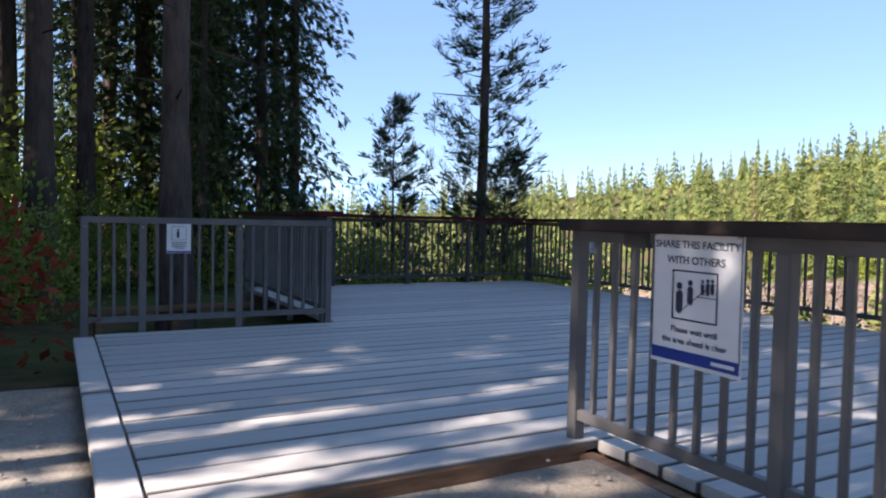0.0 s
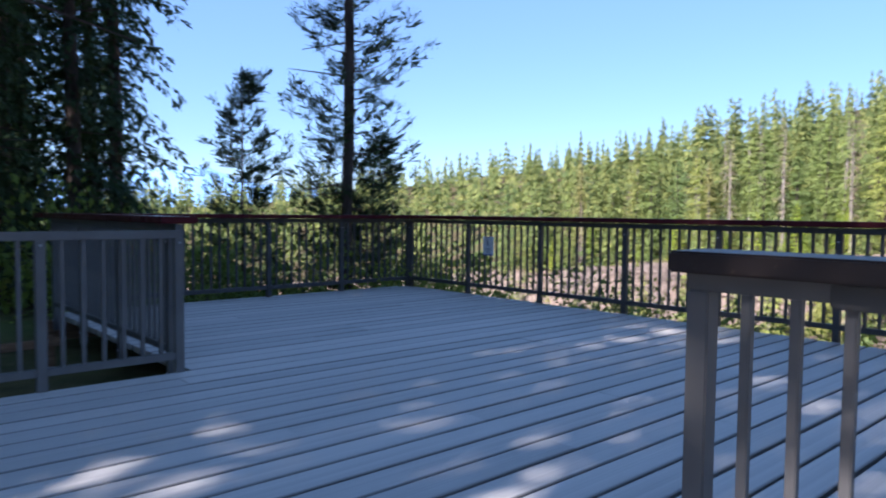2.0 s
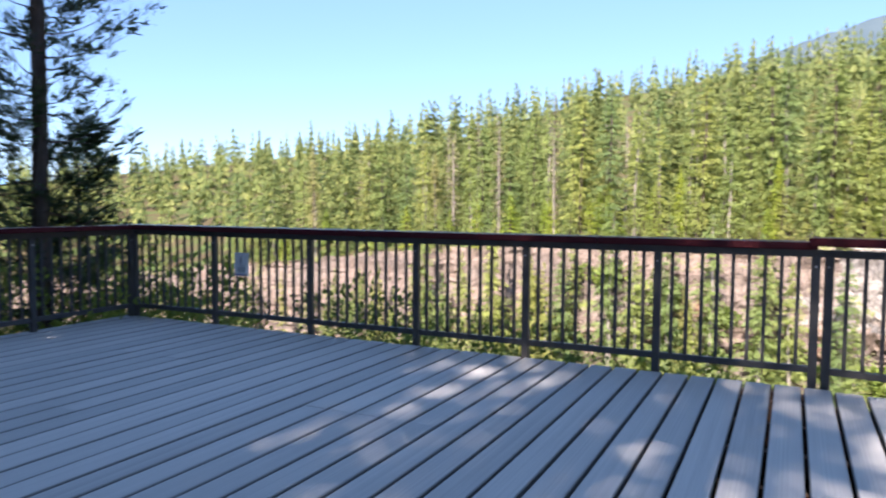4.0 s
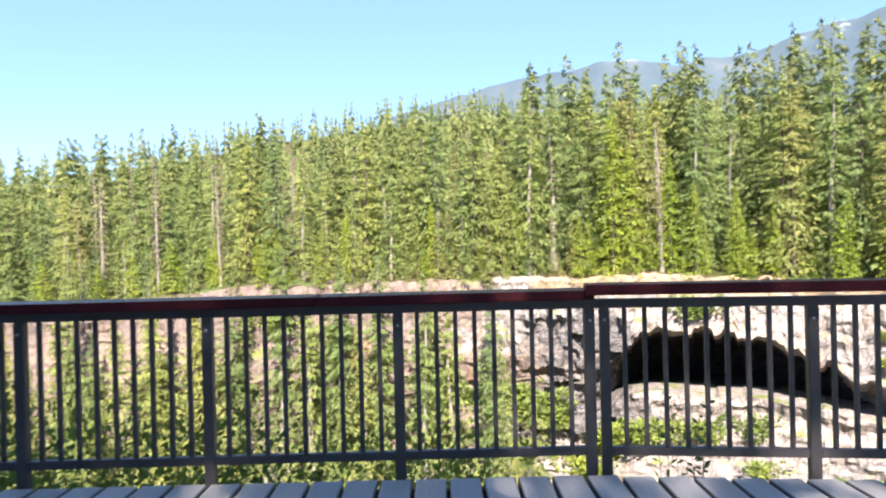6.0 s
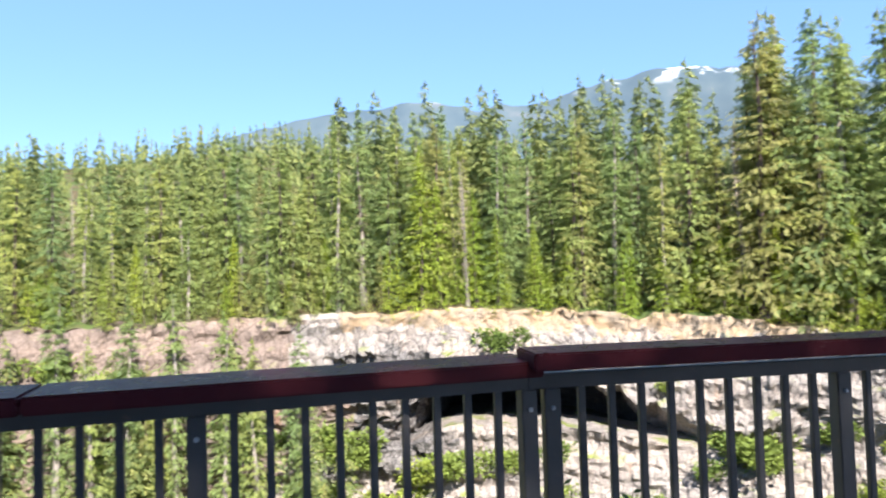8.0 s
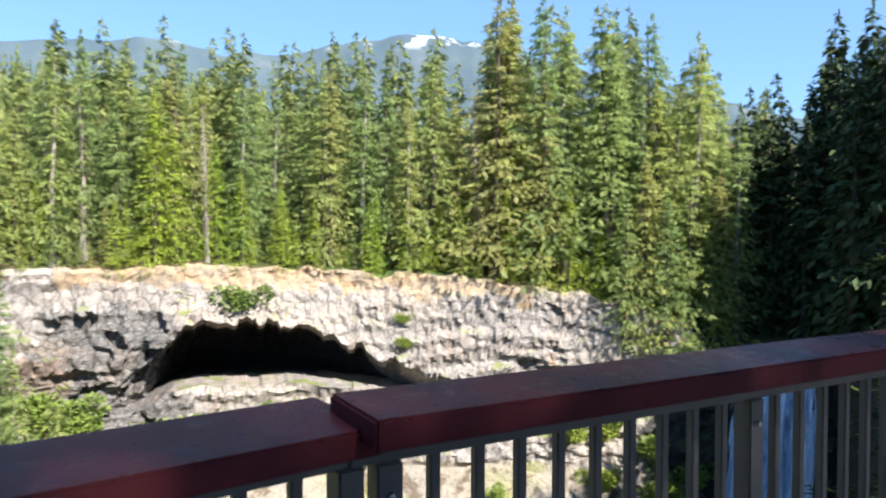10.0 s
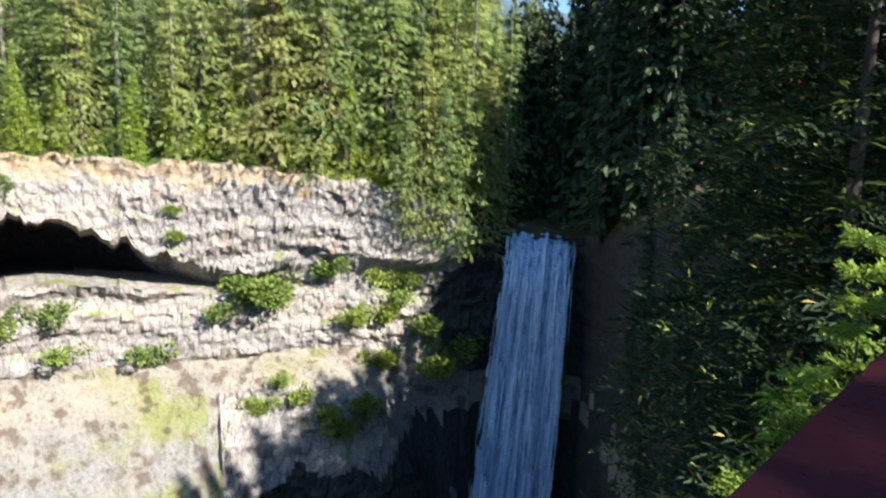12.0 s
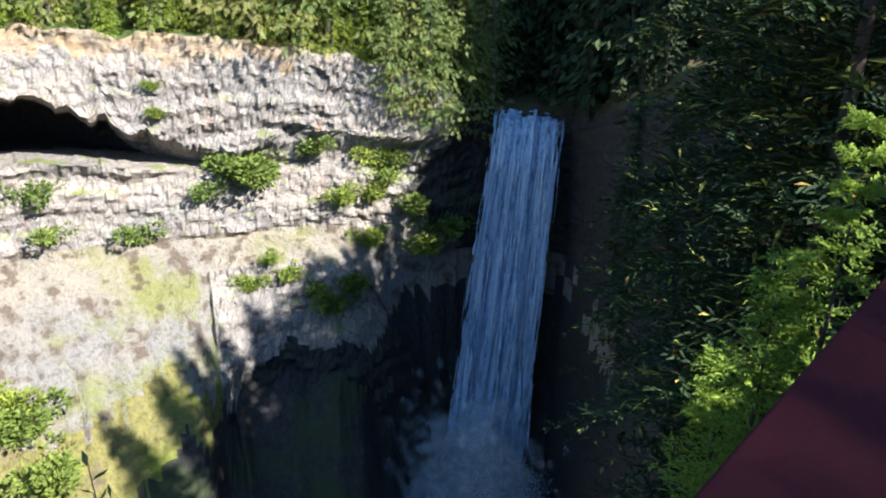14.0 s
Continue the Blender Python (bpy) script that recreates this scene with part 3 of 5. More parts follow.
def crown_mesh(name, rng, H, R0, hb, mat, step=0.8, per=6, segs=4, leaf=1.0, sag=0.35, fill=1.0, rise=0.25, shape=0.75, bushy=2):
    """Whorls of drooping boughs, each a row of small ragged sprays."""
    verts, faces = [], []
    h = hb
    while h < H * 0.985:
        t = (h - hb) / (H - hb)
        prof = (1 - t) ** shape * (0.55 + 0.45 * min(1.0, t * 5 + 0.3))
        for b in range(per if t < 0.9 else max(3, per - 2)):
            if rng.random() > fill:
                continue
            az = rng.uniform(0, 2 * math.pi)
            L = max(0.06 * leaf, R0 * prof * rng.uniform(0.55, 1.12))
            d = Vector((math.cos(az), math.sin(az), 0))
            side = Vector((-d.y, d.x, 0))
            up = rise * (t * 1.6 - 0.35) + rng.uniform(-0.12, 0.12)
            z0 = h + rng.uniform(-0.4, 0.4) * step
            for s in range(segs):
                s0 = (s + 0.25) / segs
                p = d * (L * s0) + Vector((0, 0, z0 + up * L * s0 - sag * L * s0 * s0))
                for q in range(bushy):
                    sgn = 1 if (q + s) % 2 else -1
                    ln = leaf * rng.uniform(0.55, 1.0) * (0.55 + 0.10 * L) * min(1.0, 0.45 + 0.5 * L)
                    wd = ln * rng.uniform(0.32, 0.52)
                    f = (d * rng.uniform(0.5, 1.0) + side * sgn * rng.uniform(0.1, 0.8) + Vector((0, 0, rng.uniform(-0.95, -0.05)))).normalized()
                    g = f.cross(Vector((rng.uniform(-.8, .8), rng.uniform(-.8, .8), 1))).normalized()
                    o = p + side * (sgn * rng.uniform(0, 0.12) * L * (1 - s0 * 0.6)) + Vector((0, 0, rng.uniform(-0.12, 0.12) * leaf))
                    dz = Vector((0, 0, -0.16 * ln))
                    quad(verts, faces, o - g * wd * 0.22, o + f * ln * 0.55 - g * wd * 0.55 + dz * 0.4, o + f * ln + dz, o + f * ln * 0.5 + g * wd * 0.5 + dz * 0.3)
        h += step * rng.uniform(0.7, 1.25) * (1 - 0.5 * t)
    for _ in range(5):
        p = Vector((rng.uniform(-.08, .08), rng.uniform(-.08, .08), H * rng.uniform(0.94, 0.97)))
        quad(verts, faces, p, p + Vector((rng.uniform(-.12, .12), .1, leaf * .4)), p + Vector((0, 0, leaf * 0.8)), p + Vector((-.1, rng.uniform(-.12, .12), leaf * .4)))
    return mesh_of(name, verts, faces, [mat])


def tree(name, trunk, crown, label, category="tree", group=""):
    """A tree: an Empty at its foot with trunk and crown."""
    root = new(name)
    part("trunk", trunk, root)
    part("crown", crown, root)
    return tagged(root, label, category, group)


def put(src, x, y, z, s=1.0, rz=0.0, tilt=0.0, wide=1.0):
    m = Matrix.LocRotScale((x, y, z), Euler((tilt, tilt * 0.5, rz)), (s * wide, s * wide, s))
    return copy_thing(src, m)


def place(ob, x, y, z, s=1.0, rz=0.0):
    ob.matrix_basis = Matrix.LocRotScale((x, y, z), Euler((0, 0, rz)), (s, s, s))
    return ob


RNG = random.Random(11)
CONIFER_LABELS = ["tall sunlit green fir standing among other firs", "slender yellow-green hemlock on the far plateau", "dense dark green spruce in the canyon woods", "narrow olive-green fir with a pointed top"]
FIRS = []
for i, (R0, hb, st, per, fill) in enumerate([(5.6, 2.0, 0.78, 7, 0.97), (4.6, 3.0, 0.78, 7, 0.95), (6.0, 1.0, 0.78, 7, 0.98), (4.0, 4.0, 0.75, 7, 0.9), (5.2, 2.0, 0.75, 7, 0.95), (4.4, 5.0, 0.8, 7, 0.9)]):
    FIRS.append((trunk_mesh("trunk", RNG, 32, 0.42, BARKGREY if i % 2 else BARK, stubs=10, top=0.95), crown_mesh("crown", random.Random(40 + i), 32, R0 * 1.25, hb, NEEDLE, 1.2, 6, 4, 1.12, 0.30, fill, 0.22, 0.9, 4), CONIFER_LABELS[i % 4]))
SNAG = (trunk_mesh("trunk", RNG, 30, 0.36, BARKGREY, stubs=60), crown_mesh("crown", RNG, 30, 2.9, 6.0, GREYTWIG, 0.9, 6, 4, 0.7, 0.4, 0.85, 0.1, 0.7, 2), "half-bare grey-brown conifer with a thin dry crown")
YOUNG = [(trunk_mesh("trunk", RNG, 12, 0.16, BARK), crown_mesh("crown", RNG, 12, 2.6, 0.4, LIME, 0.65, 7, 4, 0.85, 0.25, 1.0, 0.2, 0.8, 2), "bright lime-green young conifer near the cliff edge") for _ in range(2)]
YOUNG += [(trunk_mesh("trunk", RNG, 12, 0.16, BARK), crown_mesh("crown", RNG, 12, 2.6, 0.4, NEEDLE, 0.65, 7, 4, 0.8, 0.25, 0.95, 0.2, 0.8, 2), "olive-green young conifer near the cliff edge") for _ in range(2)]
BLUE = (trunk_mesh("trunk", RNG, 32, 0.4, BARK, stubs=10), crown_mesh("crown", RNG, 32, 3.6, 6.0, NEEDLE, 0.9, 6, 4, 1.35, 0.35, 0.85, 0.2, 0.7, 2), "lanky thin-crowned fir rising above its neighbours")

LIMEFIR = (FIRS[2][0], crown_mesh("crown", RNG, 32, 6.2, 0.6, LIME, 0.75, 7, 5, 1.0, 0.3, 1.0, 0.25, 0.85, 2), "bright lime-green spreading conifer at the cliff edge")
# firs again, their crowns in needles that carry the shade as colour
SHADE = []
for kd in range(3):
    SHADE.append((FIRS[kd][0], crown_mesh("crown", RNG, 32, 5.0 + 0.5 * kd, 1.5, DUSKNEEDLE, 1.5, 6, 4, 1.7, 0.30, 0.97, 0.22, 0.8, 2), "dense conifer in shade-coloured needles beside the fall"))
MADE = {}
DUSK = ([], [], [])


def stand(kind, key, x, y, z, s, wide=1.0):
    """Stand one more tree of this kind."""
    rz = RNG.uniform(0, 6.28)
    if key not in MADE:
        MADE[key] = place(tree("conifer", kind[0], kind[1], kind[2], "tree", "firs of the canyon"), x, y, z, s, rz)
        return MADE[key]
    src = MADE[key]
    ob = copy_thing(src, Matrix.Identity(4))
    ob.matrix_basis = Matrix.LocRotScale((x, y, z), Euler((RNG.uniform(-.02, .02), RNG.uniform(-.02, .02), rz)), (s * wide, s * wide, s))
    return ob


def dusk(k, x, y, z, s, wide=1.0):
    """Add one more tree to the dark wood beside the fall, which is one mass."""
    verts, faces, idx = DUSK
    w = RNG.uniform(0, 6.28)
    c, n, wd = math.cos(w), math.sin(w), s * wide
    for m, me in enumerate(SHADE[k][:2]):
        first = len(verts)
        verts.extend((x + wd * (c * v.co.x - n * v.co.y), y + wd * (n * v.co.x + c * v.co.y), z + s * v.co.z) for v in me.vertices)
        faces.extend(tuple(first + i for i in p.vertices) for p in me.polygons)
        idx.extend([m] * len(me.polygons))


# the wooded plateau beyond the rim, nearest rows
a = 47.0
while a < 148:
    R = lerp(RIM, a)
    for row, (lo, hi) in enumerate([(1.5, 6), (6.5, 14)]):
        if row == 0 and 108 < a < 124 and RNG.random() < 0.55:
            continue
        aa, r = a + RNG.uniform(-0.9, 0.9), R + RNG.uniform(lo, hi)
        x, y = polar(aa, r)
        u = RNG.random()
        key = "snag" if u < (0.26 if a < 112 else 0.12) else ("tall" if u < (0.3 if a < 112 else 0.18) else int(u * 997) % 6)
        kind = SNAG if key == "snag" else (BLUE if key == "tall" else FIRS[key])
        s = RNG.uniform(0.68, 1.06) * (0.82 if a < 70 else 0.9 if a < 95 else 1.05 if a < 116 else 1.12 if a < 130 else 1.42) + (0.15 if key == "tall" else 0)
        stand(kind, key, x, y, plateau(aa, r) - 0.5, s, RNG.uniform(1.0, 1.3))
    for _ in range(3 if a < 102 else 2):
        aa = a + RNG.uniform(-0.9, 0.9)
        r = lerp(RIM, aa) + RNG.uniform(-0.6 if a < 102 else 0.4, 3)
        x, y = polar(aa, r)
        i = RNG.randrange(2) + (2 if RNG.random() < (0.7 if a < 100 else 0.35) else 0)
        stand(YOUNG[i], "young%d" % i, x, y, plateau(aa, r) - 0.6, RNG.uniform(0.3, 0.95), RNG.uniform(1.0, 1.4))
    a += 1.6
for aa, dr, s in [(103.8, 1, 0.85), (105.3, 2, 0.7), (108.2, 1.5, 0.62), (110, 1, 0.5), (113, 1.0, 0.45), (96, 2, 0.4), (89, 1.5, 0.42), (120.5, 2, 0.45), (131, 1.5, 0.5), (136, 1.0, 0.55), (138.5, 1.0, 0.42), (127.5, 3, 0.45), (82, 2, 0.4)]:
    R = lerp(RIM, aa) + dr
    x, y = polar(aa, R)
    stand(LIMEFIR, "lime", x, y, plateau(aa, R) - 0.8, s, 1.1)
# a clump hanging over the edge beside the fall
for aa, dr, s in [(140.5, -1.0, 0.75), (142, 0.5, 0.95), (143.5, -1.5, 0.80), (145, 1.0, 0.95), (146.5, 0.0, 0.85), (147.2, 3.0, 1.0)]:
    R = lerp(RIM, aa) + dr
    x, y = polar(aa, R)
    stand(FIRS[2], 2, x, y, plateau(aa, R + 2) - 7.0, s, 1.15)
# trees standing in the canyon before the cliff
for i in range(40):
    aa = RNG.uniform(50, 101)
    R = lerp(RIM, aa)
    r = R - RNG.uniform(6, 30)
    if aa > 84 and RNG.random() < 0.6:
        continue
    x, y = polar(aa, r)
    k = RNG.randrange(6)
    stand(FIRS[k], k, x, y, slope_z(aa, r) - 0.5, RNG.uniform(0.75, 1.05), RNG.uniform(0.85, 1.1))
# tall firs rooted on the talus whose tops reach past the rim
for aa in (61, 64.5, 67, 70.5, 73, 76.5, 79, 81, 84.5, 88, 90.5, 93.5):
    r = lerp(RIM, aa) - RNG.uniform(7, 12)
    x, y = polar(aa, r)
    zg, k = slope_z(aa, r) - 0.5, RNG.randrange(6)
    stand(FIRS[k], k, x, y, zg, (lerp(RIM, aa, 2) + RNG.uniform(-2, 8) - zg) / 32, 1.1)
# the shaded wood on the side of the fall, low where the sun comes over it
def crest(x, y):
    if y < -90:
        return 90.0
    q = (-64 - y) / 24
    return -38 + 16 * q + (79 - 12 * q - x) * 0.87


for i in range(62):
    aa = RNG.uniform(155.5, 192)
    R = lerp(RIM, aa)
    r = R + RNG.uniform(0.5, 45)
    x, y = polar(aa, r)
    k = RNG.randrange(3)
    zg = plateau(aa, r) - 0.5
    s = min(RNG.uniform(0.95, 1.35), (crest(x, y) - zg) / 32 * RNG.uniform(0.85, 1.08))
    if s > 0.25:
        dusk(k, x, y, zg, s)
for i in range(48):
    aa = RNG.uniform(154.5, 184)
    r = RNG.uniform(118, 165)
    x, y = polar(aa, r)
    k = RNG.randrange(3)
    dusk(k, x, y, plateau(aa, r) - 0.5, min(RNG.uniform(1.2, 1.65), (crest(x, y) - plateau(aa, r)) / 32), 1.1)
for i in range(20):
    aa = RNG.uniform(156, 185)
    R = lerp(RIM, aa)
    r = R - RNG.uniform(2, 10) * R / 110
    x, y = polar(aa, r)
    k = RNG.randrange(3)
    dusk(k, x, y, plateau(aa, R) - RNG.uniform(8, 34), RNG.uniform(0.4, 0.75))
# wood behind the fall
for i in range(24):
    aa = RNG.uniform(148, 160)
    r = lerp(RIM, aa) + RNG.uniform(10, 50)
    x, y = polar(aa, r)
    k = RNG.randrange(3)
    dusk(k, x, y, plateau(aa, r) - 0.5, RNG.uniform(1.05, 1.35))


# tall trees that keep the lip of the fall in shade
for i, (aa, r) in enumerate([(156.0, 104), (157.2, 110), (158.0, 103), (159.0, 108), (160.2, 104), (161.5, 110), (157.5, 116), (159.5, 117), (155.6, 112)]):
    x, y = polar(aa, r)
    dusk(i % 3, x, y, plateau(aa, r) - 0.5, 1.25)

tagged(new("shaded_woods", mesh_of("shaded_woods", DUSK[0], DUSK[1], [BARK, DUSKNEEDLE], False, DUSK[2])), "dense shade-coloured conifer wood beside the fall", "forest", kind="stuff")


def far_woods():
    """The wooded hill behind, as one sheet of many small pointed trees."""
    rng = random.Random(5)
    verts, faces = [], []

    def one(x, y, z, H, layers=7, per=5):
        rad = H * rng.uniform(0.13, 0.2)
        for L in range(layers):
            t = L / layers
            for k in range(per):
                w = rng.uniform(0, 6.28)
                d = Vector((math.cos(w), math.sin(w), 0))
                sd = Vector((-d.y, d.x, 0))
                rr = rad * (1.05 - t) * rng.uniform(0.7, 1.25)
                p = Vector((x, y, z + H * (0.06 + 0.92 * t)))
                quad(verts, faces, p + Vector((0, 0, H * 0.09)), p + d * rr * 0.7 + sd * rr * 0.5, p + d * rr - Vector((0, 0, H * 0.05)), p + d * rr * 0.7 - sd * rr * 0.5)

    for i in range(2300):
        a = rng.uniform(14, 151)
        lo = lerp(RIM, a) + 24
        r = lo + (440 - lo) * rng.random() ** 0.85 if lo < 420 else rng.uniform(lo, lo + 40)
        x, y = polar(a, r)
        one(x, y, plateau(a, r) - 1, 9 + 15 * rng.random() ** 1.6 if r > 180 else rng.uniform(13, 25))
    base = crown_mesh("pattern", rng, 30, 6.0, 1.0, FARWOOD, 1.8, 5, 4, 1.8, 0.34, 0.95, 0.22, 0.8, 2)
    thin = crown_mesh("pattern", rng, 30, 5.6, 0.5, FARWOOD, 1.7, 6, 2, 2.4, 0.34, 1.0, 0.22, 0.85, 2)
    sets = []
    for me in (base, thin):
        co = np.zeros(len(me.vertices) * 3)
        me.vertices.foreach_get("co", co)
        sets.append(co.reshape(-1, 3))

    def real(pts, x, y, z, s):
        w = rng.uniform(0, 6.28)
        wd = s * rng.uniform(0.85, 1.2)
        c, n = math.cos(w), math.sin(w)
        first = len(verts)
        out = np.stack((x + wd * (c * pts[:, 0] - n * pts[:, 1]), y + wd * (n * pts[:, 0] + c * pts[:, 1]), z + s * pts[:, 2]), 1)
        verts.extend(out.tolist())
        faces.extend((k, k + 1, k + 2, k + 3) for k in range(first, first + len(pts), 4))

    for i in range(210):
        a = rng.uniform(14, 64)
        r = rng.uniform(70, lerp(RIM, a) + 14)
        st = profile(a)
        z = float(np.interp(r, [s[0] for s in st], [s[1] for s in st]))
        x, y = polar(a, r)
        real(sets[1], x, y, z - 1, rng.uniform(0.5, 0.95))
    for i in range(50):
        a = rng.uniform(50, 98)
        r = lerp(RIM, a) - rng.uniform(3, 24)
        if a > 88 and rng.random() < 0.6:
            continue
        x, y = polar(a, r)
        real(sets[0], x, y, slope_z(a, r) - 1, rng.uniform(0.6, 1.0))
    for i in range(165):
        a = rng.uniform(48, 152)
        r = lerp(RIM, a) + rng.uniform(14, 34)
        x, y = polar(a, r)
        real(sets[0], x, y, plateau(a, r) - 1, rng.uniform(0.75, 1.08) * (1.3 if a > 95 else 1) * (1.08 if a > 118 else 1) * (1.12 if a > 130 else 1))
    return mesh_of("far_woods", verts, faces, [FARWOOD])


tagged(new("far_woods", far_woods()), "dense conifer forest covering the hill beyond the canyon", "forest", kind="stuff")


# ---- waterfall ----
def waterfall():
    root = new("waterfall")
    tagged(root, "tall white waterfall dropping over the canyon's rock lip into mist", "waterfall")
    a0, a1 = 149.0, 154.0
    rng = random.Random(3)

    def fall_point(u, t, front=0.0):
        """A place on the falling curtain: u across it, t down it."""
        a = a0 + (a1 - a0) * u - 4.0 * t * (1 - u) - 1.3 * t * u + 0.25 * (0.25 + t) * noise.noise((t * 5 + u * 3, 2.0 + u * 5, 8.0))
        out = 4.0 * min(1, (t * 9) ** 0.6) + 3.0 * t + 0.8 * noise.noise((u * 9, t * 2.0, 1.0)) * (0.4 + t) + 0.9 * noise.noise((u * 4, t * 1.2, 6.0)) * t
        x, y = polar(a, 113.2 - out - front)
        lip = 0.9 * noise.noise((u * 6, 1, 1)) + 0.4 * noise.noise((u * 17, 4, 1)) - 0.5 * u
        return Vector((x, y, -16.2 - 72 * t + lip * max(0.0, 1 - t * 12)))

    verts, faces = [], []
    nu, nv = 60, 90
    for j in range(nv + 1):
        t = j / nv
        for i in range(nu + 1):
            u = 0.04 + 0.92 * i / nu
            verts.append(fall_point(u, t, -0.35 * abs(noise.noise((u * 24, t * 5, 3.0))) * (0.5 + 2 * t)))
    for j in range(nv):
        for i in range(nu):
            p = j * (nu + 1) + i
            faces.append((p, p + 1, p + nu + 2, p + nu + 1))
    part("water_sheet", mesh_of("water_sheet", verts, faces, [WATER], True), root)

    def strands(name, n, width, length, edge):
        """Loose tapering ribbons of water before the sheet and along its sides."""
        verts, faces = [], []
        for _ in range(n):
            u = rng.choice((rng.gauss(0.015, 0.035), rng.gauss(0.985, 0.03))) if rng.random() < edge else rng.random()
            t0, w = rng.random() ** 0.9 * 0.97, rng.uniform(*width) * 0.19 / 9
            L = min(0.99 - t0, rng.uniform(*length) / 72)
            front, first, K = rng.uniform(0.1, 0.9), len(verts), 5
            du = rng.uniform(-0.012, 0.012)
            for k in range(K + 1):
                f = k / K
                ww = w * (0.12 + 0.88 * math.sin(math.pi * (0.12 + 0.8 * f)))
                verts.append(fall_point(u + du * f - ww, t0 + L * f, front))
                verts.append(fall_point(u + du * f + ww, t0 + L * f, front))
            for k in range(K):
                p = first + 2 * k
                faces.append((p, p + 1, p + 3, p + 2))
        return part(name, mesh_of(name, verts, faces, [STRAND]), root)

    strands("water_veil", 1100, (0.10, 0.75), (1.5, 9.0), 0.2)
    strands("loose_spray", 1500, (0.05, 0.16), (0.5, 2.5), 0.35)
    verts, faces = [], []
    for i in range(44000):
        u = rng.random()
        aa = 148.2 + rng.gauss(0, 2.6) - 1.2 * rng.random() ** 3 * 5
        h = abs(rng.gauss(0, 6.0)) * math.exp(-((aa - 149.3) / 3.4) ** 2) + abs(rng.gauss(0, 1.3))
        x, y = polar(aa, 100 + rng.gauss(0, 3.5))
        p = Vector((x, y, -79.3 + h))
        s = rng.uniform(0.05, 0.15)
        quad(verts, faces, p + Vector((-s, 0, 0)), p + Vector((0, 0, -s)), p + Vector((s, 0, 0)), p + Vector((0, 0, s)))
    part("spray", mesh_of("spray", verts, faces, [MIST]), root, None, "pale drifting water spray")
    verts, faces = [], []
    for i in range(2400):
        aa = 147.5 + rng.gauss(0, 3.2)
        x, y = polar(aa, 98 + rng.gauss(0, 4))
        p, w = Vector((x, y, -80 + abs(rng.gauss(0, 7)))), rng.uniform(0, 6.28)
        e = Vector((math.cos(w), math.sin(w), 0)) * rng.uniform(0.6, 1.4)
        u = Vector((0, 0, rng.uniform(0.6, 1.4)))
        quad(verts, faces, p - e, p - u, p + e, p + u)
    part("mist", mesh_of("mist", verts, faces, [THINMIST]), root, None, "thin blue-white mist at the foot")
    return root


waterfall()
bm = bmesh.new()
bmesh.ops.create_circle(bm, cap_ends=True, segments=48, radius=24)
for v in bm.verts:
    v.co *= 1 + 0.2 * noise.noise(v.co * 0.1)
pool = bpy.data.meshes.new("water")
bm.to_mesh(pool)
bm.free()
pool.materials.append(POOL)
tagged(place(new("water", pool), *polar(149, 92), -81.0), "dark plunge pool at the foot of the fall", "water", kind="structure")


# ---- shrubs ----
def leaf_mesh(name, rng, n, sx, sy, sz, leaf, mat):
    """A clumped mass of single leaves, thick towards its outline."""
    verts, faces = [], []
    hubs = [Vector((rng.gauss(0, 0.45) * sx, rng.gauss(0, 0.45) * sy, sz * rng.uniform(0.2, 0.9))) for _ in range(9)]
    for i in range(n):
        h = rng.choice(hubs)
        d = Vector((rng.gauss(0, 1), rng.gauss(0, 1), rng.gauss(0, 1))).normalized()
        p = h + Vector((d.x * sx, d.y * sy, d.z * sz)) * 0.42 * rng.uniform(0.5, 1.1)
        p.z = max(p.z, 0.02)
        f = (d + Vector((rng.uniform(-.7, .7), rng.uniform(-.7, .7), rng.uniform(-.2, .9)))).normalized()
        g = f.orthogonal().normalized()
        g.rotate(Matrix.Rotation(rng.uniform(0, 6.28), 3, f))
        ln = leaf * rng.uniform(0.6, 1.3)
        quad(verts, faces, p, p + f * ln * .5 - g * ln * .28, p + f * ln, p + f * ln * .5 + g * ln * .28)
    return mesh_of(name, verts, faces, [mat])


def stems_mesh(rng, n, h, mat, w=0.03):
    verts, faces = [], []
    for i in range(n):
        z = rng.uniform(0, 6.28)
        d = Vector((math.cos(z) * rng.uniform(.1, .6), math.sin(z) * rng.uniform(.1, .6), 1)).normalized() * h * rng.uniform(.6, 1)
        s = Vector((-math.sin(z), math.cos(z), 0)) * w
        u = Vector((math.cos(z), math.sin(z), 0)) * w
        quad(verts, faces, -s, s, d + s * .3, d - s * .3)
        quad(verts, faces, -u, u, d + u * .3, d - u * .3)
    return mesh_of("stems", verts, faces, [mat])


def shrub(name, rng, n, sx, sy, sz, leaf, mat, label, group=""):
    root = new(name)
    part("stems", stems_mesh(rng, 9, sz * 0.8, BARK, 0.012 * sz), root)
    part("foliage", leaf_mesh("foliage", rng, n, sx, sy, sz, leaf, mat), root)
    return tagged(root, label, "shrub", group)


